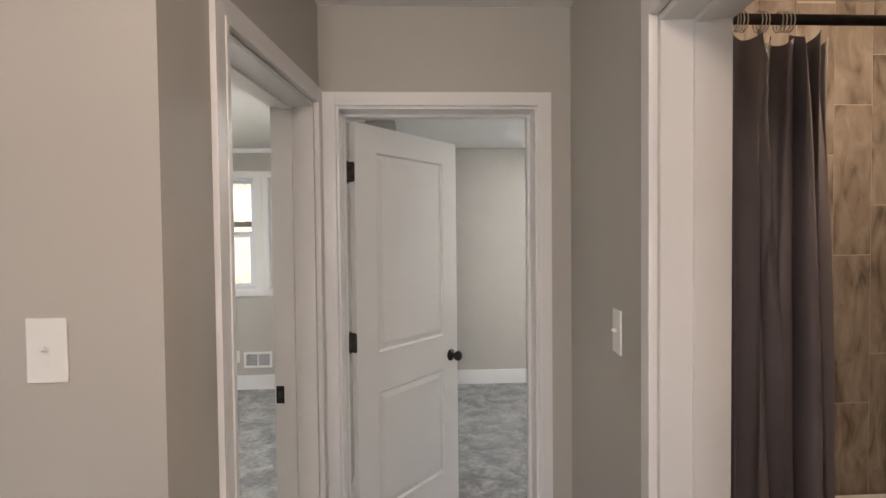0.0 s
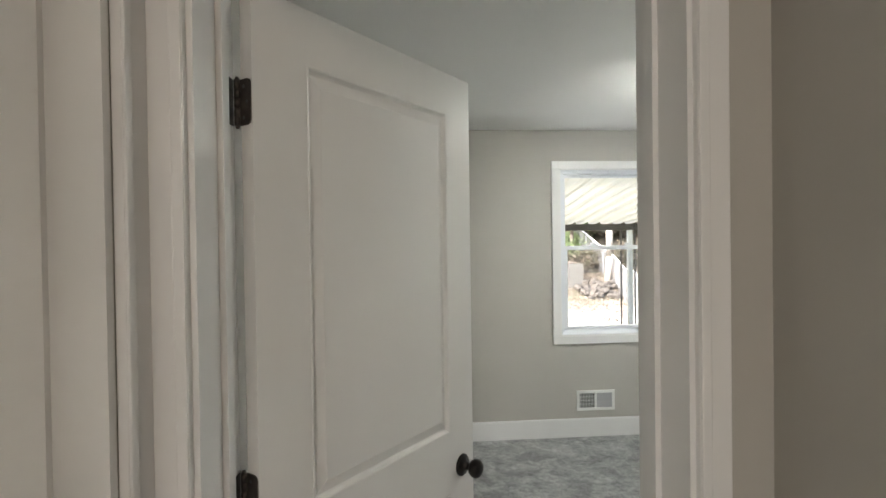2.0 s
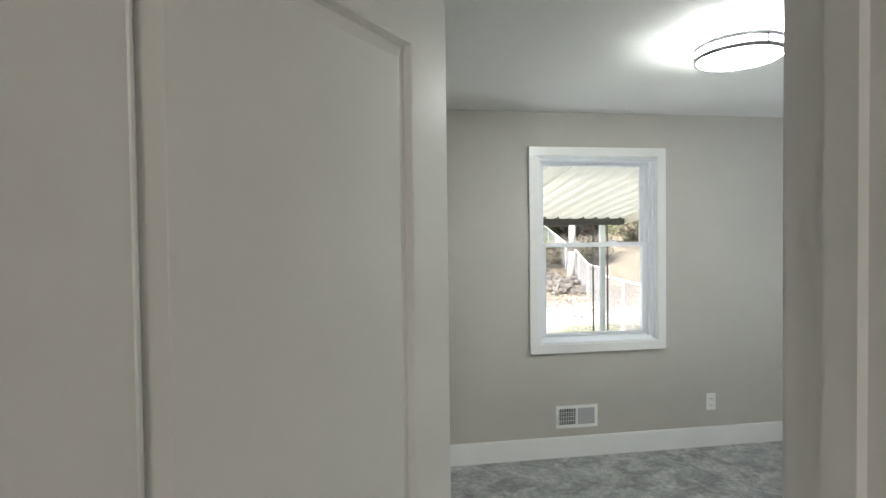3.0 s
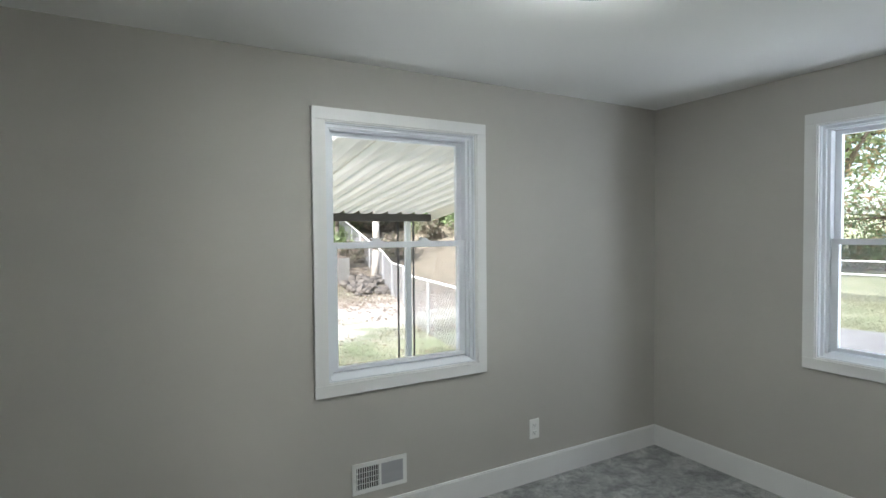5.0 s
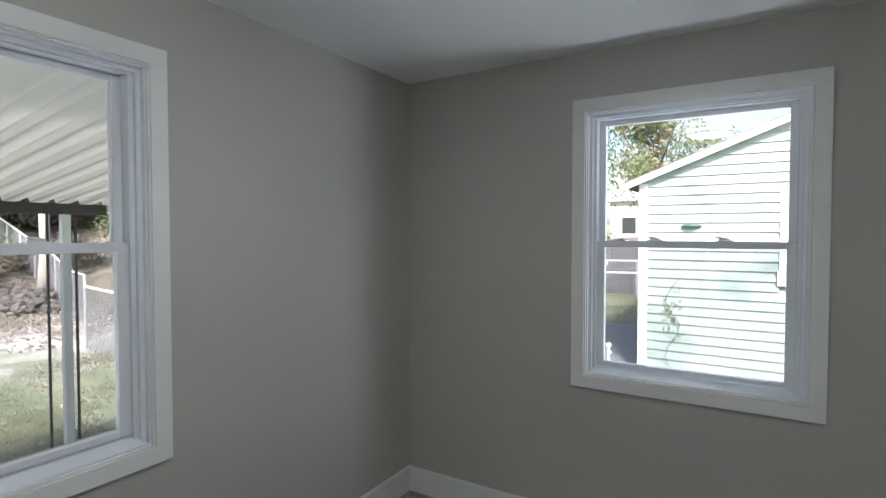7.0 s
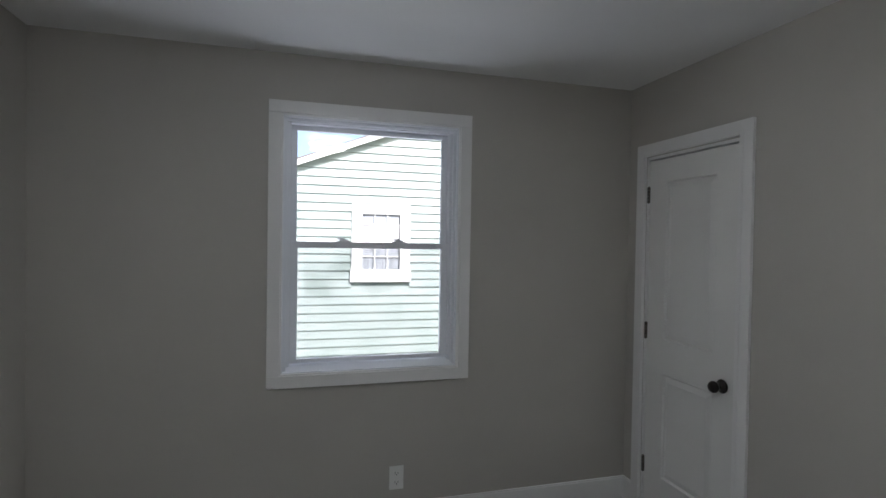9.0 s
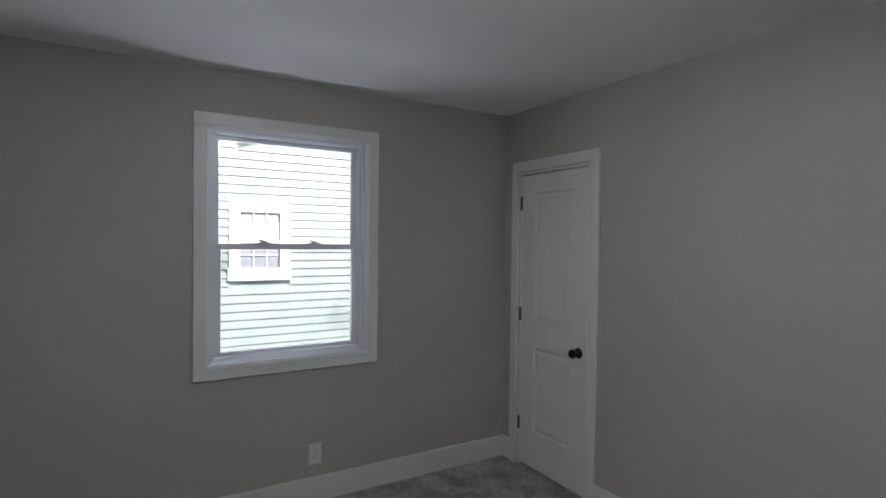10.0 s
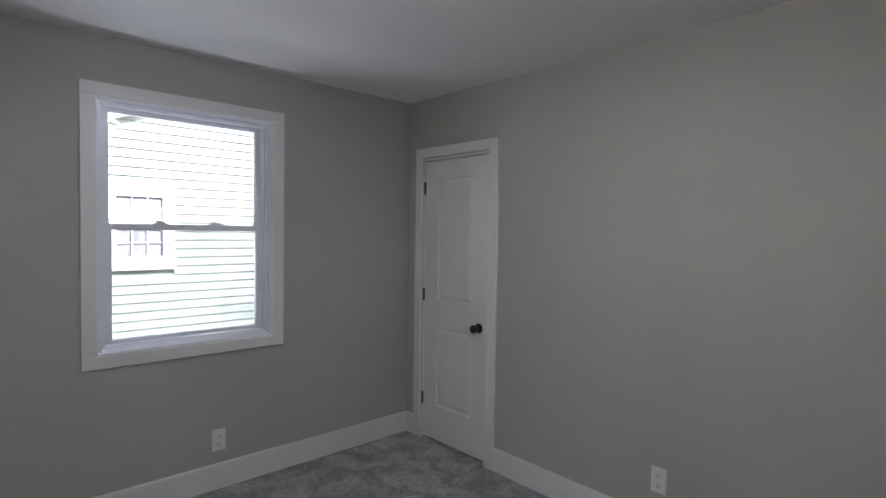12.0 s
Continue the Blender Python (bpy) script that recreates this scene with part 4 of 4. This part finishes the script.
# chain link fence
def fence(path, height, name, label, step=2.1, mesh=True):
    thing = tagged(new(name), label, "fence")
    thing.location = (path[0][0], path[0][1], rise(*path[0]))
    o = Vector(thing.location)
    pts = []
    for (ax, ay), (bx, by) in zip(path, path[1:]):
        nseg = max(1, round(math.hypot(bx - ax, by - ay) / step))
        pts += [(ax + (bx - ax) * k / nseg, ay + (by - ay) * k / nseg) for k in range(nseg)]
    pts.append(path[-1])
    tops = []
    for x, y in pts:
        z = rise(x - 0.1, y)
        bm = bmesh.new()
        tube(bm, Vector((x, y, z - 0.1)) - o, Vector((x, y, z + height)) - o, 0.028)
        part("post", bm, GALV, thing, "galvanised fence post")
        tops.append(Vector((x, y, z + height)) - o)
    for a, b in zip(tops, tops[1:]):
        bm = bmesh.new()
        tube(bm, a, b, 0.024)
        part("top_rail", bm, WHITEEXT, thing, "pale top rail")
    if mesh:
        bm = bmesh.new()
        for a, b in zip(tops, tops[1:]):
            d, ln = (b - a), (b - a).length
            k = int(ln / 0.12)
            for i in range(-int(height / 0.12), k):
                for sgn in (0, 1):
                    u0, u1, h0, h1 = i * 0.12, i * 0.12 + height, 0.0, height
                    if u0 < 0:
                        h0, u0 = -u0, 0.0
                    if u1 > ln:
                        h1, u1 = h1 - (u1 - ln), ln
                    if u1 - u0 < 0.02:
                        continue
                    p, q = a + d * (u0 / ln), a + d * (u1 / ln)
                    z0, z1 = (-height + h0, -height + h1) if sgn else (-h0, -h1)
                    tube(bm, p + Vector((0, 0, z0)), q + Vector((0, 0, z1)), 0.0045, segments=3)
        part("wire_mesh", bm, WIRE, thing, "chain link wire mesh", kind="stuff")
    return thing


fence(FENCE, 1.1, "chain_link_fence", "galvanised chain link fence climbing the wooded slope")
fence(((17.6, 22.0), (18.4, 9.6), (19.6, 3.0)), 1.15, "yard_fence", "galvanised chain link fence across the grass by the shed", 2.6)

rails = bpy.data.objects["yard_fence"]
for (ax, ay), (bx, by) in (((17.6, 22.0), (18.4, 9.6)), ((18.4, 9.6), (19.6, 3.0))):
    bm = bmesh.new()
    tube(bm, Vector((ax, ay, 0.26)) - rails.location, Vector((bx, by, 0.26)) - rails.location, 0.026)
    part("mid_rail", bm, WHITEEXT, rails, "bright white lower rail")


# trees
def crown_bm(n, size, shape, leaf, seed, hollow=0.55):
    rnd = random.Random(seed)
    verts, faces = [], []
    blobs = [(Vector((rnd.gauss(0, 0.42) * shape[0], rnd.gauss(0, 0.42) * shape[1], rnd.uniform(-0.75, 0.85) * shape[2])), rnd.uniform(0.22, 0.45) * size) for _ in range(26)]
    for i in range(n):
        c, r = blobs[rnd.randrange(len(blobs))]
        d = Vector((rnd.gauss(0, 1), rnd.gauss(0, 1), rnd.gauss(0, 0.8))).normalized() * r * rnd.uniform(hollow, 1.05)
        p = c + d
        u = Vector((rnd.gauss(0, 1), rnd.gauss(0, 1), rnd.gauss(0, 1))).normalized() * leaf * rnd.uniform(0.6, 1.3)
        w = u.orthogonal().normalized() * leaf * 0.5
        k = len(verts)
        verts += [p - u, p + w, p + u, p - w]
        faces.append((k, k + 1, k + 2, k + 3))
    me = bpy.data.meshes.new("crown")
    me.from_pydata([tuple(v) for v in verts], [], faces)
    return me, [b[0] for b in blobs]


def tree(name, label, place, height, crown_z, size, shape, leaf, n, mat, bark, seed, r=0.16, lean=(0, 0)):
    thing = tagged(new(name), label, "tree")
    x, y = place
    thing.location = (x, y, rise(x, y))
    me, blobs = crown_bm(n, size, shape, leaf, seed)
    bm = bmesh.new()
    prev, pr = Vector((0, 0, -0.2)), r
    top = Vector((lean[0], lean[1], height * 0.8))
    rnd = random.Random(seed + 5)
    for k in range(1, 7):
        nx = Vector((0, 0, -0.2)).lerp(top, k / 6) + Vector((rnd.gauss(0, 0.05), rnd.gauss(0, 0.05), 0)) * (k < 6)
        nr = r * (1 - 0.75 * k / 6)
        tube(bm, prev, nx, pr, nr)
        prev, pr = nx, nr
    for b in blobs[:14] if n else []:
        t = rnd.uniform(0.45, 0.85)
        tube(bm, top * t, b + Vector((0, 0, crown_z)), r * 0.35, r * 0.08, 6)
    part("trunk", bm, bark, thing, "rough grey bark trunk", smooth=True)
    if n:
        me.materials.append(mat)
        c = new("crown", me)
        c.parent, c.location = thing, (0, 0, crown_z)
    else:
        bpy.data.meshes.remove(me)
    return thing


tree("maple_tree", "leafy green and orange maple behind the yard fence", (24.5, 13.8), 9.5, 6.6, 4.2, (4.4, 4.4, 2.6), 0.15, 7500, MIXLEAF, BARK, 3, 0.28)
tree("maple_tree", "leafy green and orange maple behind the grey shed", (30.0, 19.5), 10, 5.0, 6.5, (5.2, 5.2, 4.4), 0.16, 9000, MIXLEAF, BARK, 4, 0.3)
tree("maple_tree", "low round green and orange tree above the grey shed roof", (32.0, 14.6), 4.6, 2.3, 3.0, (2.6, 2.6, 1.8), 0.13, 4500, MIXLEAF, BARK, 5, 0.25)
tree("maple_tree", "tall thin tree with orange autumn leaves behind the neighbour's roof", (27.0, 8.2), 9, 6.0, 3.6, (2.4, 2.4, 3.0), 0.12, 6000, MIXLEAF, BARK, 6, 0.2)
tree("bare_tree", "pale leaning bare tree trunk on the wooded slope", (7.9, 21.6), 9, 6, 2, (1, 1, 1), 0.1, 0, DRYLEAF, PALEBARK, 9, 0.16, (0.35, 0))
rnd = random.Random(11)
for i in range(30):
    x = rnd.uniform(-4, 26)
    y = rnd.uniform(25, 38)
    n = 1900 if i % 3 == 0 else 700
    tree("woodland_tree", "slender woodland tree with thin dry foliage on the slope" if n < 1000 else "bushy woodland tree with mixed green and brown foliage", (x, y), rnd.uniform(7, 11), rnd.uniform(3.0, 5.0), 3.2, (1.8, 1.8, 2.6), 0.17, n, (DRYLEAF, MIXLEAF, DRYLEAF)[i % 3], BARK, 20 + i, rnd.uniform(0.07, 0.17), (rnd.gauss(0, 0.5), 0))


def shrub(name, label, place, size, n, leaf, mat, seed, base=None):
    me, _ = crown_bm(n, size, (size * 0.6, size * 0.6, size * 0.35), leaf, seed, 0.3)
    me.materials.append(mat)
    o = tagged(new(name, me), label, "shrub")
    z = rise(*place) if base is None else base
    o.location = (place[0], place[1], z + size * 0.4)
    return o


for i in range(22):
    x = rnd.uniform(-4, 14)
    y = rnd.uniform(23, 28)
    shrub("brush_shrub", "tangled brown and green brush along the wood's edge", (x, y), rnd.uniform(0.8, 1.5), 900, 0.09, DRYLEAF if i % 2 else GREENLEAF, 60 + i)
for i in range(16):
    shrub("brush_shrub", "tangled brown and green brush along the wood's edge", (rnd.uniform(-2, 7), rnd.uniform(22.2, 24)), rnd.uniform(0.7, 1.2), 1000, 0.07, DRYLEAF, 160 + i)
for i in range(34):
    shrub("brush_shrub", "tangled brown and green brush along the wood's edge", (rnd.uniform(0, 19), rnd.uniform(27, 36)), rnd.uniform(1.6, 3.0), 1500, 0.15, (DRYLEAF, GREENLEAF, MIXLEAF)[i % 3], 260 + i)
for i in range(8):
    shrub("field_shrub", "green roadside shrub beyond the yard fence", (rnd.uniform(24, 34), 9 + i * 1.7), rnd.uniform(1.2, 2.2), 1300, 0.14, GREENLEAF if i % 2 else MIXLEAF, 90 + i)


# scattered leaves and grass blades
def scatter(name, n, x0, x1, y0, y1, mat, label, blade, seed, weight=lambda x, y: True):
    rnd = random.Random(seed)
    verts, faces = [], []
    while len(faces) < n:
        x, y = rnd.uniform(x0, x1), rnd.uniform(y0, y1)
        if not weight(x, y):
            continue
        z = rise(x, y) - 0.01
        a = rnd.uniform(0, 6.283)
        k = len(verts)
        if blade:
            h, w = rnd.uniform(0.02, 0.06), 0.007
            verts += [(x - w * math.cos(a), y - w * math.sin(a), z), (x + w * math.cos(a), y + w * math.sin(a), z), (x + rnd.gauss(0, 0.03), y + rnd.gauss(0, 0.03), z + h)]
            faces.append((k, k + 1, k + 2))
        else:
            s, q = rnd.uniform(0.018, 0.042), rnd.uniform(0.01, 0.04)
            verts += [(x + s * math.cos(a + j * 1.571), y + s * math.sin(a + j * 1.571), z + 0.03 + q * (j % 2)) for j in range(4)]
            faces.append((k, k + 1, k + 2, k + 3))
    me = bpy.data.meshes.new(name)
    me.from_pydata(verts, [], faces)
    me.materials.append(mat)
    return tagged(new(name, me), label, kind="stuff")


scatter("grass", 60000, 0.5, 7.5, 8.3, 15, BLADE, "thin grass blades", True, 1, lambda x, y: noise.noise(Vector((x * 0.8, y * 0.8, 0))) + rnd.uniform(-0.5, 0.5) > 0.0 and y < 13 + rnd.uniform(-2, 1) + 2.5 * noise.noise(Vector((x * 0.5, y * 0.5, 3))))
scatter("leaf_litter", 15000, 0.5, 9, 12.5, 23, LITTER, "dry fallen leaves", False, 2, lambda x, y: noise.noise(Vector((x * 0.6, y * 0.6, 7))) + rnd.uniform(-0.5, 0.5) > 0.6 - (y - 12.5) * 0.13)
scatter("leaf_litter", 500, 0.5, 8, 8.3, 13, LITTER, "dry fallen leaves", False, 8)
scatter("grass", 40000, 9.5, 20, 5.5, 12, BLADE, "thin grass blades", True, 3, lambda x, y: not (5.4 < y < 10.2 and x < 13.1))

# neighbour's house
HX, HY0, HY1 = 9.0, -4.6, 5.40
nh = tagged(new("neighbour_house"), "white and pale mint house with lap siding and low gable roof", "house", kind="structure")
nh.location = (HX, 0, -0.5)


def roof_z(y):
    mid = (HY0 + HY1) / 2
    return 2.30 + 0.39 * ((HY1 + 0.0) - y if y > mid else y - HY0)


bm = bmesh.new()
vs = [bm.verts.new((0.03, y, z)) for y, z in ((HY0, 0), (HY1, 0), (HY1, roof_z(HY1) + 0.48), ((HY0 + HY1) / 2, roof_z((HY0 + HY1) / 2) + 0.48), (HY0, roof_z(HY0) + 0.48))]
f = bm.faces.new(vs)
r = bmesh.ops.extrude_face_region(bm, geom=[f])
bmesh.ops.translate(bm, vec=(9, 0, 0), verts=[v for v in r["geom"] if isinstance(v, bmesh.types.BMVert)])
part("wall", bm, SIDING, nh)
NWY0, NWY1, NWZ0, NWZ1 = 2.81, 3.71, 0.90, 2.075
LAP = 0.128
k = 0
z = 0.02
while z < 5.2:
    zz = z - 0.5
    top = zz + LAP
    ya, yb = HY0 + 0.1, HY1 - 0.1
    if top > 2.42:
        d = (top - 2.36) / 0.39
        ya, yb = HY0 + d, HY1 - d
    if yb - ya < 0.3:
        break
    spans = [(ya, yb)]
    if zz < NWZ1 and top > NWZ0:
        spans = [(ya, NWY0), (NWY1, yb)]
    for a, b in spans:
        bm = bmesh.new()
        q = [bm.verts.new(v) for v in ((-0.024, a, z), (-0.024, b, z), (0.002, b, z + LAP + 0.01), (0.002, a, z + LAP + 0.01), (0.029, a, z), (0.029, b, z), (0.029, b, z + LAP + 0.01), (0.029, a, z + LAP + 0.01))]
        for fc in ((0, 1, 2, 3), (4, 7, 6, 5), (0, 4, 5, 1), (3, 2, 6, 7), (0, 3, 7, 4), (1, 5, 6, 2)):
            bm.faces.new([q[i] for i in fc])
        part("siding_board", bm, SIDING, nh)
    z += LAP
part("corner_board", boxes([(-0.025, 0.03, HY1 - 0.1, HY1 + 0.02, 0, 2.75)]), WHITEEXT, nh, "white corner board")
for s in (1, -1):
    mid = (HY0 + HY1) / 2
    ye = HY1 + 0.24 if s > 0 else HY0 - 0.24
    ln = abs(ye - mid) * math.hypot(1, 0.39)
    bm = bmesh.new()
    box(bm, -0.14, 9.2, 0, ln, 0.0, 0.05)
    o = part("roof", bm, ROOFING, nh, "brown shingle roof")
    o.matrix_basis = Matrix.Translation((0, mid, roof_z(mid) + 0.5)) @ (Matrix.Rotation(-math.atan(0.39), 4, "X") if s > 0 else Matrix.Rotation(math.pi, 4, "Z") @ Matrix.Translation((-9, 0, 0)) @ Matrix.Rotation(-math.atan(0.39), 4, "X"))
    bm = bmesh.new()
    box(bm, -0.15, -0.11, 0, ln, -0.05, 0.03)
    box(bm, -0.11, 0.0, 0, ln, -0.03, -0.005)
    o = part("rake_board", bm, WHITEEXT, nh, "white rake board")
    o.matrix_basis = Matrix.Translation((0, mid, roof_z(mid) + 0.5)) @ (Matrix.Rotation(-math.atan(0.39), 4, "X") if s > 0 else Matrix.Rotation(math.pi + math.atan(0.39), 4, "X") @ Matrix.Scale(-1, 4, (0, 0, 1)))
win = part("window", boxes([(-0.035, 0.02, NWY0, NWY0 + 0.155, 1.40, 2.57), (-0.035, 0.02, NWY1 - 0.155, NWY1, 1.40, 2.57), (-0.035, 0.02, NWY0 + 0.155, NWY1 - 0.155, 2.42, 2.57), (-0.045, 0.02, NWY0 - 0.02, NWY1 + 0.02, 1.38, 1.57)]), WHITEEXT, nh, "white trimmed window with grids")
part("curtain", boxes([(0.004, 0.008, NWY0 + 0.155, NWY1 - 0.155, 1.57, 2.42)]), surface("pale curtain", (0.34, 0.38, 0.41), (0.52, 0.54, 0.56), 9, 3, 0.8, stretch=(1, 3, 0.2)), win)
part("valance", boxes([(-0.0005, 0.003, NWY0 + 0.155, NWY1 - 0.155, 2.01, 2.25)]), surface("white lace curtain", (0.72, 0.72, 0.71), (0.8, 0.8, 0.79), 12, 3, 0.8, stretch=(1, 4, 0.3)), win, "white curtain across the upper sash")
part("grid", boxes([(-0.02, -0.006, NWY0 + 0.155, NWY1 - 0.155, 1.955, 2.005)] + [(-0.016, -0.006, NWY0 + 0.155 + 0.59 * t / 3 - 0.01, NWY0 + 0.155 + 0.59 * t / 3 + 0.01, 1.57, 2.42) for t in (1, 2)] + [(-0.0155, -0.0065, NWY0 + 0.155, NWY1 - 0.155, zz - 0.01, zz + 0.01) for zz in (1.77, 2.26)]), WHITEEXT, win)
for zz, hh in ((1.57, 0.385), (2.005, 0.415)):
    part("pane", boxes([(-0.004, -0.001, NWY0 + 0.155, NWY1 - 0.155, zz, zz + hh)]), GLASS, win, "clear window glass").visible_shadow = False
hood = lathe([(0.0, 0.0), (0.06, -0.01), (0.11, -0.03), (0.135, -0.055), (0.13, -0.058), (0.0, -0.05)], 24)
h = part("vent_hood", hood, surface("dark green metal", (0.06, 0.12, 0.10), None, 5, 2, 0.5), nh, "small dark green half round hood", smooth=True)
h.location = (-0.016, 4.735, 2.20)
h.scale = (0.7, 1, 1)

# climbing plant, porch rail, shed and the rest by the neighbour's house
me, _ = crown_bm(48, 0.35, (0.06, 0.16, 0.42), 0.035, 31, 0.2)
me.materials.append(GREENLEAF)
vine = tagged(new("climbing_vine"), "sparse green vine on the pale mint siding", "vine")
vine.location = (8.93, 4.95, -0.5)
lv = new("leaves", me)
lv.parent, lv.location = vine, (0, 0, 0.95)
bm = bmesh.new()
pv = Vector((0.0, 0, -0.02))
for k in range(9):
    nx = Vector((0.0, 0.10 * math.sin(k * 1.3), 0.16 * (k + 1)))
    tube(bm, pv, nx, 0.006, segments=5)
    pv = nx
part("stem", bm, BARK, vine, "thin brown stem")

rail = tagged(new("porch_railing"), "small white metal railing beside the neighbour's wall", "railing")
rail.location = (8.75, 5.75, -0.5)
for i in range(5):
    bm = bmesh.new()
    tube(bm, (i * 0.16 - 0.1, 0.12 * i, 0), (i * 0.16 - 0.1, 0.12 * i, 0.42 - 0.03 * i), 0.022)
    part("baluster", bm, WHITEEXT, rail)
    part("ball", lathe([(0, 0.05), (0.035, 0.03), (0.04, 0.0), (0.03, -0.03), (0, -0.045)], 14), WHITEEXT, rail, smooth=True).location = (i * 0.16 - 0.1, 0.12 * i, 0.45 - 0.03 * i)
bm = bmesh.new()
tube(bm, (-0.15, -0.04, 0.37), (0.6, 0.52, 0.24), 0.02)
tube(bm, (-0.15, -0.04, 0.14), (0.6, 0.52, 0.10), 0.016)
part("handrail", bm, WHITEEXT, rail)

shed = tagged(new("garden_shed"), "dark grey weathered board shed behind the chain link fence", "shed")
shed.location = (19.4, 8.3, -0.5)
part("wall", boxes([(0, 2.5, -1.4, 0.85, 0, 1.62)]), SHED, shed)
for i in range(15):
    part("board", boxes([(-0.025, -0.001, -1.4 + i * 0.15 + 0.004, -1.4 + (i + 1) * 0.15 - 0.004, 0.02, 1.60)]), SHED, shed)
bm = bmesh.new()
for y0, z0, y1, z1 in ((-1.6, 1.60, -0.28, 1.86), (-0.28, 1.86, 1.05, 1.60)):
    q = [bm.verts.new(v) for v in ((-0.15, y0, z0), (-0.15, y1, z1), (2.7, y1, z1), (2.7, y0, z0), (-0.15, y0, z0 + 0.05), (-0.15, y1, z1 + 0.05), (2.7, y1, z1 + 0.05), (2.7, y0, z0 + 0.05))]
    for fc in ((0, 1, 2, 3), (4, 7, 6, 5), (0, 4, 5, 1), (3, 2, 6, 7), (0, 3, 7, 4), (1, 5, 6, 2)):
        bm.faces.new([q[i] for i in fc])
part("roof", bm, ROOFING, shed, "brown shingle shed roof")
wp = tagged(new("storage_box"), "tall white storage box beside the grey shed", "storage box")
wp.location = (19.6, 9.55, -0.5)
part("box_body", boxes([(0, 0.5, -0.28, 0.28, 0, 1.48)], 0.02), WHITEEXT, wp)
part("lid", boxes([(-0.03, 0.53, -0.31, 0.31, 1.48, 1.54)], 0.01), WHITEEXT, wp)

finial = tagged(new("post_ornament"), "white pointed ornament on top of a fence post", "ornament")
finial.location = (18.35, 9.62, 0.66)
part("body", lathe([(0, 0.36), (0.03, 0.33), (0.07, 0.24), (0.13, 0.12), (0.14, 0.04), (0.10, 0.0), (0.0, -0.01)], 18), WHITEEXT, finial, smooth=True)
orn = tagged(new("hanging_ornament"), "pale yellow hanging ornament on the yard fence", "ornament")
orn.location = (18.35, 8.35, 0.30)
part("body", lathe([(0, 0.42), (0.08, 0.38), (0.14, 0.28), (0.11, 0.18), (0.05, 0.10), (0.06, -0.05), (0.07, -0.3), (0.02, -0.46), (0, -0.46)], 14), surface("pale yellow plastic", (0.75, 0.75, 0.5), None, 5, 2, 0.5), orn, smooth=True)

fh = tagged(new("far_house"), "white far house with grey roof beyond the trees", "house", kind="structure")
fh.location = (38, 9, -0.5)
part("wall", boxes([(0, 8, -5, 4, 0, 4.2)]), WHITEEXT, fh)
bm = bmesh.new()
q = [bm.verts.new(v) for v in ((-0.4, -5.4, 4.2), (-0.4, 4.4, 4.2), (8.4, 4.4, 4.2), (8.4, -5.4, 4.2), (4, -5.4, 6.6), (4, 4.4, 6.6))]
for fc in ((0, 1, 5, 4), (2, 3, 4, 5), (0, 4, 3), (1, 2, 5), (0, 3, 2, 1)):
    bm.faces.new([q[i] for i in fc])
part("roof", bm, surface("pale far roof", (0.45, 0.44, 0.43), (0.55, 0.54, 0.53), 4, 3, 0.8), fh, "pale grey shingle roof")
for yy in (-3, 0, 2.2):
    w = part("window", boxes([(-0.05, 0.02, yy, yy + 1.1, 1.9, 3.2)]), WHITEEXT, fh)
    part("pane", boxes([(-0.056, -0.0505, yy + 0.1, yy + 1.0, 2.0, 3.1)]), SLOT, w, "dark window glass")

# the house's own outer faces and roof
slab("roof_deck", -3.4, 4.2, -4.4, 6.25, 2.70, 2.80, ROOFING, "flat dark roof deck over the rooms")
